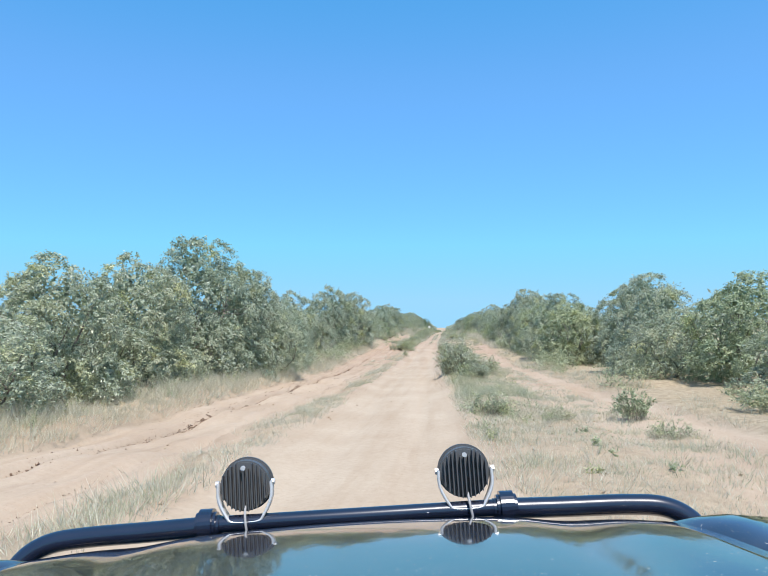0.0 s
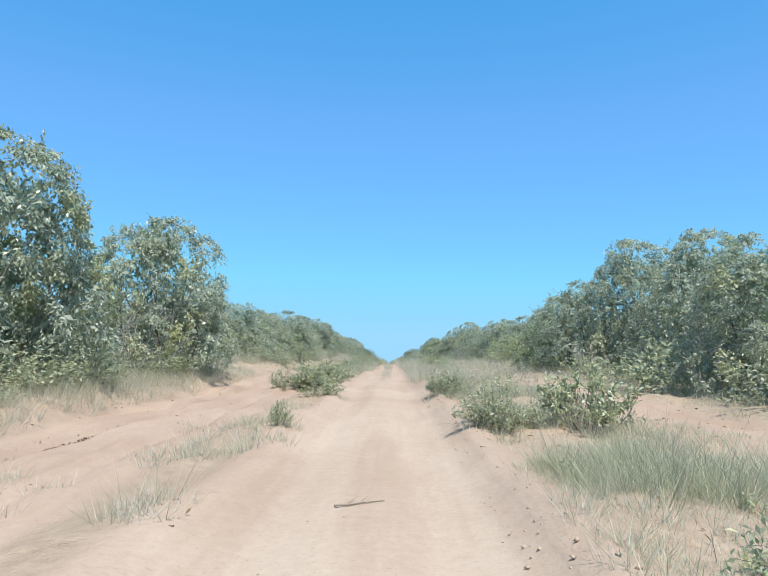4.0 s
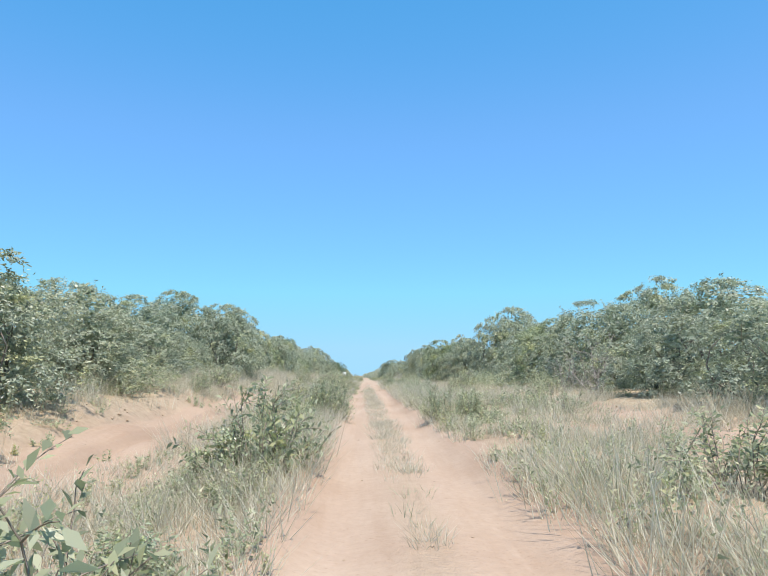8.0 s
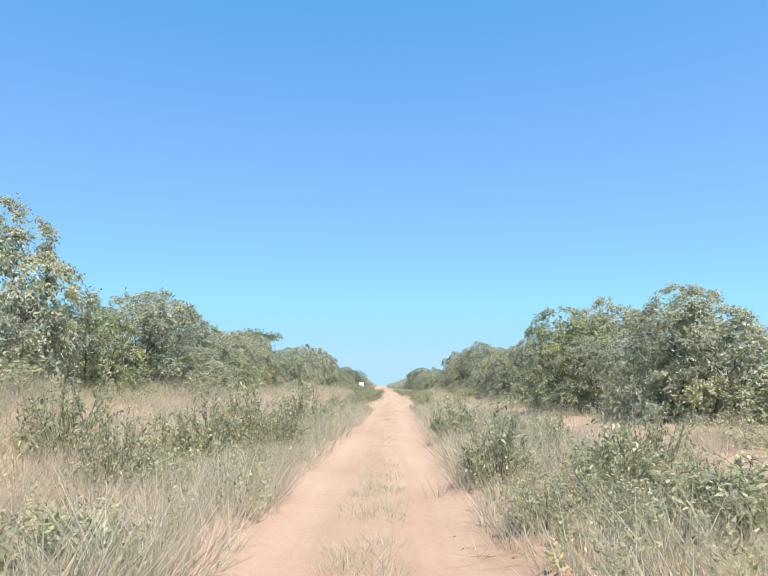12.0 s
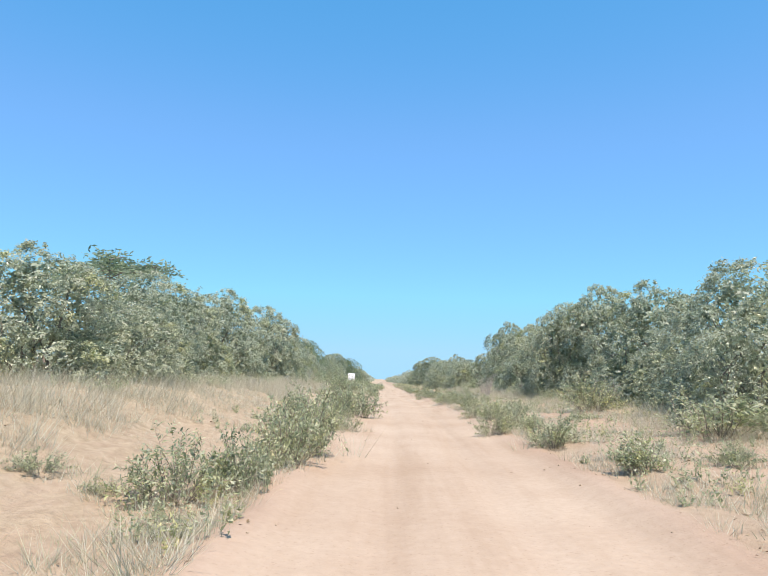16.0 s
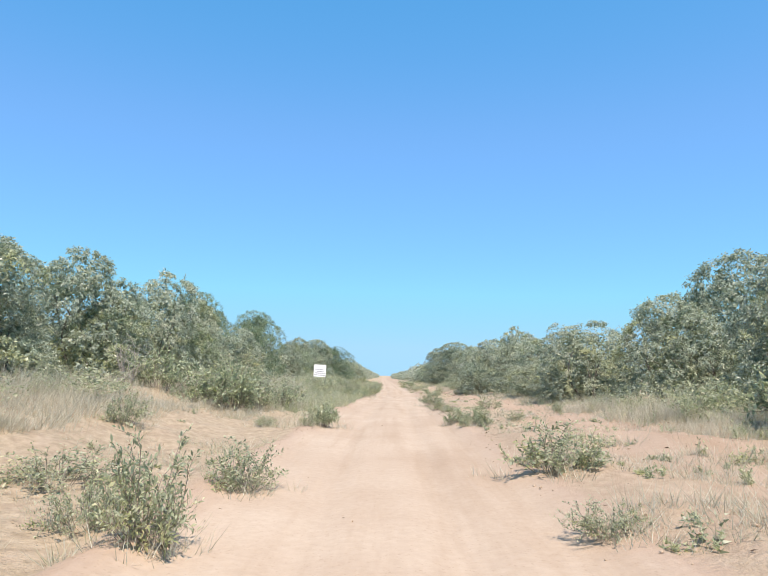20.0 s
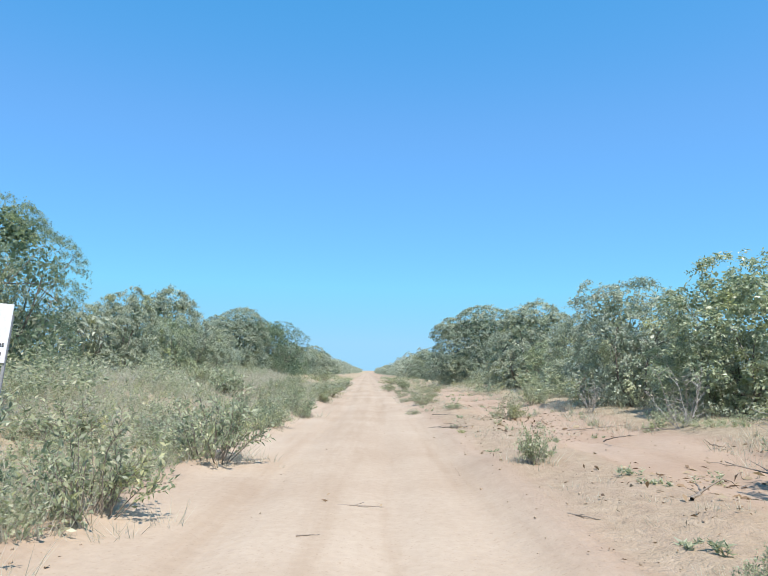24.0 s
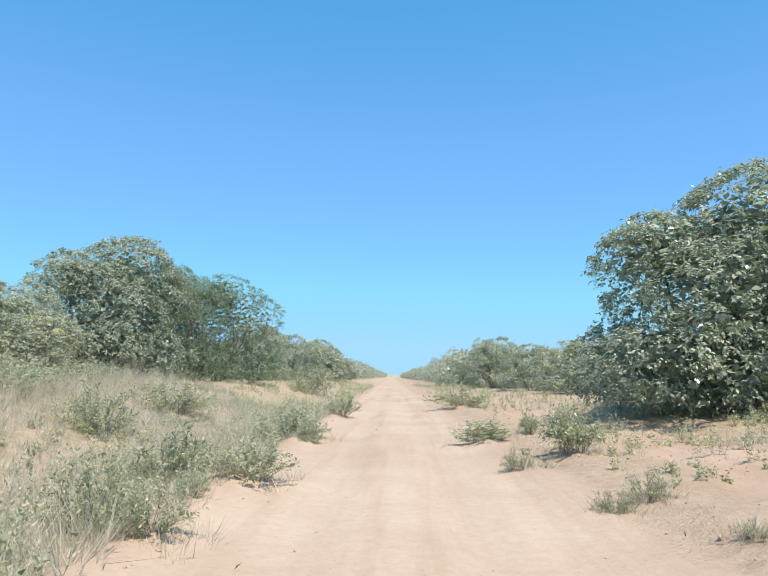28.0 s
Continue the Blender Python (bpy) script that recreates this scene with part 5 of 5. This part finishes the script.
stick(0.55, 291.3, 0.55, -8, 0.010, "thin dry stick lying across the sandy track", 1)
stick(0.1, 289.8, 0.22, 12, 0.008, "short dry twig on the sandy track", 0)
stick(4.1, 290.6, 1.0, 62, 0.022, "dark crooked dead branch lying on open sand", 2)
stick(2.7, 289.9, 0.35, -50, 0.010, "short dry twig on the sand beside the track", 1)
for k in range(9):
    stick(5.0 + 0.37 * ((k * 5) % 8), 288.5 + 1.55 * k, 0.9 + 0.25 * (k % 4), 40 + 47 * k, 0.011 + 0.002 * (k % 3), "bare grey dead branch in the litter under the bushes", 3, lift=0.12 * (k % 3))
# a heap of thin dead branches, and a long pale one, on the open sand
for k in range(7):
    stick(2.45 + 0.12 * (k % 4) + 0.04 * k, 301.05 + 0.14 * ((k * 3) % 5), 0.75 + 0.13 * (k % 3), -28 - 9 * k, 0.008 + 0.002 * (k % 3), "thin brown dead branch in a heap on the sand", 3, lift=0.05 * (k % 3))
stick(3.35, 305.9, 1.5, -8, 0.014, "long pale bleached branch lying on open sand", 1)
stick(3.0, 303.0, 0.6, -6, 0.009, "thin dark dry twig on the sand", 2)
stick(3.8, 303.2, 0.6, 8, 0.008, "thin dark dry twig on the sand", 1)
stick(5.6, 309.6, 1.0, 20, 0.016, "dark fallen dead branch beside the bushes", 3, lift=0.1)
for k, (sx, sy) in enumerate(((3.3, 218.5), (4.6, 214.5), (-3.9, 226.0), (3.9, 322.8), (5.2, 336.5), (2.9, 265.2), (-4.4, 36.5))):
    stick(sx, sy, 0.5 + 0.12 * (k % 3), 25 + 61 * k, 0.011, "dry grey stick on the sandy verge", 2)


# ---------------------------------------------------------------- the sign
def part(name, bm, mat, parent, label=""):
    me = bpy.data.meshes.new(name)
    bm.to_mesh(me)
    bm.free()
    me.materials.append(mat)
    ob = new(name, me)
    ob.parent = parent
    return tagged(ob, label) if label else ob


def box(size, at=(0, 0, 0), bevel=0.004, turn=None):
    bm = bmesh.new()
    bmesh.ops.create_cube(bm, size=1.0)
    bmesh.ops.scale(bm, vec=size, verts=bm.verts)
    if bevel:
        bmesh.ops.bevel(bm, geom=bm.edges[:], offset=bevel, segments=2, affect="EDGES")
    if turn is not None:
        bmesh.ops.transform(bm, matrix=turn, verts=bm.verts)
    bmesh.ops.translate(bm, vec=at, verts=bm.verts)
    return bm


def plain(name, colour, rough=0.5, metal=0.0, coat=0.0):
    m, n, l, bsdf = material(name)
    bsdf.inputs["Roughness"].default_value, bsdf.inputs["Metallic"].default_value, bsdf.inputs["Coat Weight"].default_value = rough, metal, coat
    tc = n.new("ShaderNodeTexCoord")
    t = noise_tex(n, l, tc.outputs["Object"], 9.0, 5.0, 0.65)
    c = ramp(n, l, t, [(0.35, tuple(v * 0.88 for v in colour)), (0.7, tuple(min(v * 1.08, 1) for v in colour))])
    l.new(c, bsdf.inputs["Base Color"])
    return m


MAT_BOARD = plain("white_board", (0.80, 0.80, 0.80), 0.45)
MAT_INK = plain("black_lettering", (0.03, 0.03, 0.03), 0.6)
MAT_POST = plain("grey_post", (0.30, 0.30, 0.30), 0.6)


def sign():
    root = new("sign")
    x, y = -7.0, 295.8
    z = float(height(x, y))
    root.matrix_world = pose(x, y, z, -4, 3.5, 6) @ Matrix.Diagonal((0.93, 1, 1, 1))
    mid = 2.01 - z
    part("board", box((1.22, 0.025, 1.14), (0, 0, mid), 0.005), MAT_BOARD, root)
    for side in (-1, 1):
        part("post", box((0.06, 0.05, mid + 0.57), (side * 0.59, 0.042, (mid + 0.57) / 2 - 0.2), 0.006), MAT_POST, root)
    rows = (("WELL DONE", 0.07, 0.105), ("YOU MADE IT!", -0.10, 0.105), ("ESPECIALLY IF YOU ARE", -0.26, 0.091), ("DRIVING A", -0.43, 0.091))
    for text, dz, size in rows:
        cu = bpy.data.curves.new("line", "FONT")
        cu.body, cu.size, cu.align_x, cu.extrude, cu.offset = text, size, "CENTER", 0.002, 0.003
        ob = new("lettering", cu)
        me = bpy.data.meshes.new_from_object(ob)
        bpy.data.objects.remove(ob)
        me.materials.append(MAT_INK)
        ob = new("lettering", me)
        ob.parent = root
        ob.matrix_basis = Matrix.Translation((-0.29 if dz < -0.4 else 0.04, -0.016, mid + dz)) @ Matrix.Rotation(radians(90), 4, "X") @ Matrix.Diagonal((1.06, 1, 1, 1))
    for k, (bx, w) in enumerate(((0.135, 0.25), (0.41, 0.22))):
        part("name_bar", box((w, 0.006, 0.063), (bx, -0.014, mid - 0.40), 0), MAT_INK, root)
    for a in (-1, 1):
        part("emblem", box((0.026, 0.006, 0.125), (-0.41 + a * 0.03, -0.014, mid + 0.14), 0, Matrix.Rotation(radians(-a * 24), 4, "Y")), MAT_INK, root)
    part("emblem_mark", box((0.06, 0.006, 0.05), (-0.40, -0.014, mid + 0.33), 0, Matrix.Rotation(0.5, 4, "Y")), MAT_INK, root)
    tagged(root, "white square sign board with black lettering on two grey posts", "sign")


sign()


# ---------------------------------------------------------------- the car's front, as it stands at the start
def dusty_paint():
    """Dark glossy paint under a thin, patchy film of sand dust with dried spots."""
    m, n, l, bsdf = material("dark_car_paint")
    tc = n.new("ShaderNodeTexCoord")
    pos = tc.outputs["Object"]
    film = ramp(n, l, noise_tex(n, l, pos, 5.0, 5.0, 0.65), [(0.35, (0.01, 0.01, 0.01)), (0.75, (0.10, 0.10, 0.10))])
    spots = ramp(n, l, noise_tex(n, l, pos, 170.0, 2.0, 0.5), [(0.68, (0, 0, 0)), (0.74, (1, 1, 1))])
    col = mixed(n, l, "MIX", film, (0.009, 0.013, 0.026), (0.30, 0.24, 0.18))
    l.new(mixed(n, l, "MIX", spots, col, (0.42, 0.37, 0.31)), bsdf.inputs["Base Color"])
    l.new(ramp(n, l, noise_tex(n, l, pos, 5.0, 5.0, 0.65), [(0.35, (0.05, 0.05, 0.05)), (0.75, (0.16, 0.16, 0.16))]), bsdf.inputs["Roughness"])
    bsdf.inputs["Coat Weight"].default_value, bsdf.inputs["Coat Roughness"].default_value = 0.7, 0.03
    return m


MAT_PAINT = dusty_paint()
MAT_BAR = plain("dark_blue_bar_paint", (0.012, 0.017, 0.034), 0.26, 0.0, 0.7)
MAT_BLACK = plain("black_cast_housing", (0.085, 0.088, 0.092), 0.4)
MAT_STEEL = plain("bright_steel", (0.60, 0.60, 0.60), 0.38, 0.35)
MAT_RUBBER = plain("black_rubber", (0.02, 0.02, 0.02), 0.8)
MAT_LAMP_GLASS = plain("lamp_glass", (0.5, 0.52, 0.55), 0.1)


def tube_part(name, pts, radius, mat, parent, sides=20, label=""):
    v, f = tubes([pts], [(radius, radius)], sides)
    ob = mesh_object(name, v, f, mat, parent, True)
    return tagged(ob, label) if label else ob


def arc(points, k=8):
    """A smooth line through the points."""
    p = [Vector(q) for q in points]
    p = [p[0] * 2 - p[1]] + p + [p[-1] * 2 - p[-2]]
    out = []
    for i in range(1, len(p) - 2):
        for j in range(k):
            t = j / k
            a, b, c, d = p[i - 1], p[i], p[i + 1], p[i + 2]
            out.append(0.5 * ((2 * b) + (c - a) * t + (2 * a - 5 * b + 4 * c - d) * t * t + (3 * b - a - 3 * c + d) * t ** 3))
    return np.array([tuple(q) for q in out + [p[-2]]])


def disc(radius, depth, at, axis_turn, segs=32, bevel=0.0):
    bm = bmesh.new()
    bmesh.ops.create_cone(bm, cap_ends=True, segments=segs, radius1=radius, radius2=radius, depth=depth)
    if bevel:
        bmesh.ops.bevel(bm, geom=[e for e in bm.edges if abs(e.verts[0].co.z - e.verts[1].co.z) < 1e-6], offset=bevel, segments=2, affect="EDGES")
    bmesh.ops.transform(bm, matrix=Matrix.Translation(at) @ axis_turn, verts=bm.verts)
    return bm


def spot_lamp(parent, x, y, z):
    lamp = new("spot_lamp")
    lamp.parent = parent
    lamp.location = (x, y, z)
    lie = Matrix.Rotation(radians(90), 4, "X")
    part("housing", disc(0.060, 0.030, (0, 0.012, 0), lie, 40, 0.004), MAT_BLACK, lamp)
    part("rim", disc(0.0645, 0.014, (0, 0.034, 0), lie, 40, 0.004), MAT_BLACK, lamp)
    part("lens", disc(0.058, 0.006, (0, 0.043, 0), lie, 32), MAT_LAMP_GLASS, lamp)
    for k in range(11):
        fx = -0.050 + 0.010 * k
        half = math.sqrt(max(0.058 ** 2 - fx ** 2, 0.0001))
        cut_top = 0.016 if abs(fx) < 0.012 else 0.0
        part("fin", box((0.003, 0.020, 2 * half - cut_top), (fx, -0.010, -cut_top / 2), 0.0008), MAT_BLACK, lamp)
    part("valve", disc(0.006, 0.008, (0, -0.016, 0.044), lie, 14, 0.001), MAT_STEEL, lamp, "small bright screw")
    bend = arc([(-0.064, 0.004, 0.010), (-0.063, 0.0, -0.030), (-0.045, -0.004, -0.068), (-0.028, -0.006, -0.082), (0.028, -0.006, -0.082), (0.045, -0.004, -0.068), (0.063, 0.0, -0.030), (0.064, 0.004, 0.010)], 5)
    v, f = [], []
    for q in bend:
        d = Vector((q[0], 0, q[2] + 0.02)).normalized()
        for s_y in (-0.013, 0.013):
            for s_d in (-0.0033, 0.0033):
                v.append((q[0] + d.x * s_d, q[1] + s_y, q[2] + d.z * s_d))
    for i in range(len(bend) - 1):
        a, b = 4 * i, 4 * i + 4
        f += [(a, b, b + 1, a + 1), (a + 2, a + 3, b + 3, b + 2), (a, a + 2, b + 2, b), (a + 1, b + 1, b + 3, a + 3)]
    mesh_object("bracket", v, f, MAT_STEEL, lamp, True)
    for a in (-1, 1):
        part("pivot_bolt", disc(0.008, 0.008, (a * 0.068, 0.004, 0.006), Matrix.Rotation(radians(90), 4, "Y"), 6), MAT_STEEL, lamp)
    tube_part("cable", arc([(0.002, -0.014, -0.045), (0.004, -0.03, -0.07), (0.008, -0.035, -0.10), (0.012, -0.02, -0.135)]), 0.0032, MAT_POST, lamp, 8, "grey cable")


def build_car():
    car = new("car")
    car.matrix_world = Matrix.Translation((2.201, 0.0, 2.245)) @ pose(0, 0, 0, 0, 0, 5.74) @ pose(0, 0, 0, -3.0, 0, 0) @ pose(0, 0, 0, 0, -2.55, 0)
    cx = -0.09
    # bonnet: a pressed panel with a raised middle and a rolled front edge
    us, vs_ = np.linspace(-0.63, 0.63, 43), np.linspace(0.22, 1.50, 33)
    verts, faces = [], []
    for y in vs_:
        for u in us:
            a = abs(u)
            z = -0.284 - 0.016 * (a / 0.6) ** 2 - 0.007 * float(step(0.33, 0.45, a)) + 0.006 * float(step(0.46, 0.58, a))
            z -= 0.03 * max(0.0, (y - 1.08) / 0.40) ** 2 + 0.065 * (y - 0.9)
            verts.append((cx + u, y - 0.10 * (a / 0.6) ** 2 * max(0, (y - 0.9)), z))
    n = len(us)
    for j in range(len(vs_) - 1):
        for i in range(n - 1):
            faces.append((j * n + i, j * n + i + 1, (j + 1) * n + i + 1, (j + 1) * n + i))
    bonnet = mesh_object("bonnet", verts, faces, MAT_PAINT, car, True)
    thick = bonnet.modifiers.new("thickness", "SOLIDIFY")
    thick.thickness, thick.offset = 0.02, -1
    for side in (-1, 1):
        prof = [(0.635, -0.350), (0.655, -0.328), (0.72, -0.320), (0.80, -0.330), (0.85, -0.37), (0.865, -0.50), (0.865, -0.72), (0.85, -0.86), (0.81, -0.86), (0.81, -0.43), (0.61, -0.39)]
        verts, faces = [], []
        ys = np.linspace(0.15, 1.46, 24)
        for y in ys:
            for px, pz in prof:
                drop = 0.10 * max(0.0, (y - 1.2) / 0.26) ** 2
                open_arch = abs(y - 0.98) < 0.40 and pz < -0.5
                top = -0.86 + math.sqrt(max(0.0, 0.40 ** 2 - (y - 0.98) ** 2))
                verts.append((cx + side * (px - 0.06 * max(0.0, (y - 1.25) / 0.2) ** 2), y, max(pz, top) - drop if open_arch else pz - drop))
        m = len(prof)
        for j in range(len(ys) - 1):
            for i in range(m):
                k = (i + 1) % m
                q = (j * m + i, j * m + k, (j + 1) * m + k, (j + 1) * m + i)
                faces.append(q if side < 0 else q[::-1])
        mesh_object("wing", verts, faces, MAT_PAINT, car, True)
        lie = Matrix.Rotation(radians(90), 4, "Y")
        wheel = new("wheel")
        wheel.parent = car
        wheel.location = (cx + side * 0.70, 0.98, -1.10)
        bm = disc(0.37, 0.23, (0, 0, 0), lie, 40, 0.045)
        part("tyre", bm, MAT_RUBBER, wheel)
        part("rim", disc(0.21, 0.24, (0, 0, 0), lie, 32, 0.02), MAT_STEEL, wheel)
        part("headlight", disc(0.09, 0.05, (cx + side * 0.56, 1.47, -0.60), Matrix.Rotation(radians(90), 4, "X"), 32, 0.01), MAT_LAMP_GLASS, car)
        part("upright", box((0.05, 0.05, 0.50), (cx + side * 0.36, 1.60, -0.62), 0.012), MAT_BAR, car)
    part("front_panel", box((1.16, 0.05, 0.40), (cx, 1.42, -0.64), 0.015), MAT_PAINT, car)
    for k in range(6):
        part("grille_slat", box((0.80, 0.03, 0.018), (cx, 1.455, -0.50 - 0.05 * k), 0.004), MAT_BLACK, car)
    part("bumper", box((1.60, 0.16, 0.17), (cx, 1.57, -0.93), 0.03), MAT_BAR, car)
    part("bulkhead", box((1.50, 0.04, 0.62), (cx, 0.20, -0.70), 0.01), MAT_BLACK, car)
    for side in (-1, 1):
        part("chassis_rail", box((0.09, 1.35, 0.13), (cx + side * 0.38, 0.86, -0.98), 0.01), MAT_BLACK, car)
    part("axle", disc(0.05, 1.3, (cx, 0.98, -1.10), Matrix.Rotation(radians(90), 4, "Y"), 16), MAT_BLACK, car)
    # bull bar
    tube_part("cross_tube", np.array([(cx - 0.38, 1.60, -0.368), (cx, 1.60, -0.368), (cx + 0.38, 1.60, -0.368)]), 0.0205, MAT_BAR, car)
    for side in (-1, 1):
        pts = arc([(cx + side * 0.33, 1.60, -0.370), (cx + side * 0.50, 1.60, -0.375), (cx + side * 0.66, 1.595, -0.378), (cx + side * 0.745, 1.585, -0.388), (cx + side * 0.80, 1.57, -0.425), (cx + side * 0.83, 1.55, -0.50), (cx + side * 0.83, 1.53, -0.92)])
        tube_part("side_hoop", pts, 0.0245, MAT_BAR, car)
        part("clamp", disc(0.038, 0.048, (cx + side * 0.362, 1.60, -0.367), Matrix.Rotation(radians(90), 4, "Y"), 28, 0.008), MAT_BAR, car)
        spot_lamp(car, cx + side * 0.268, 1.60, -0.280)
    tagged(car, "dark glossy car front with bull bar and two spot lamps", "car")


build_car()
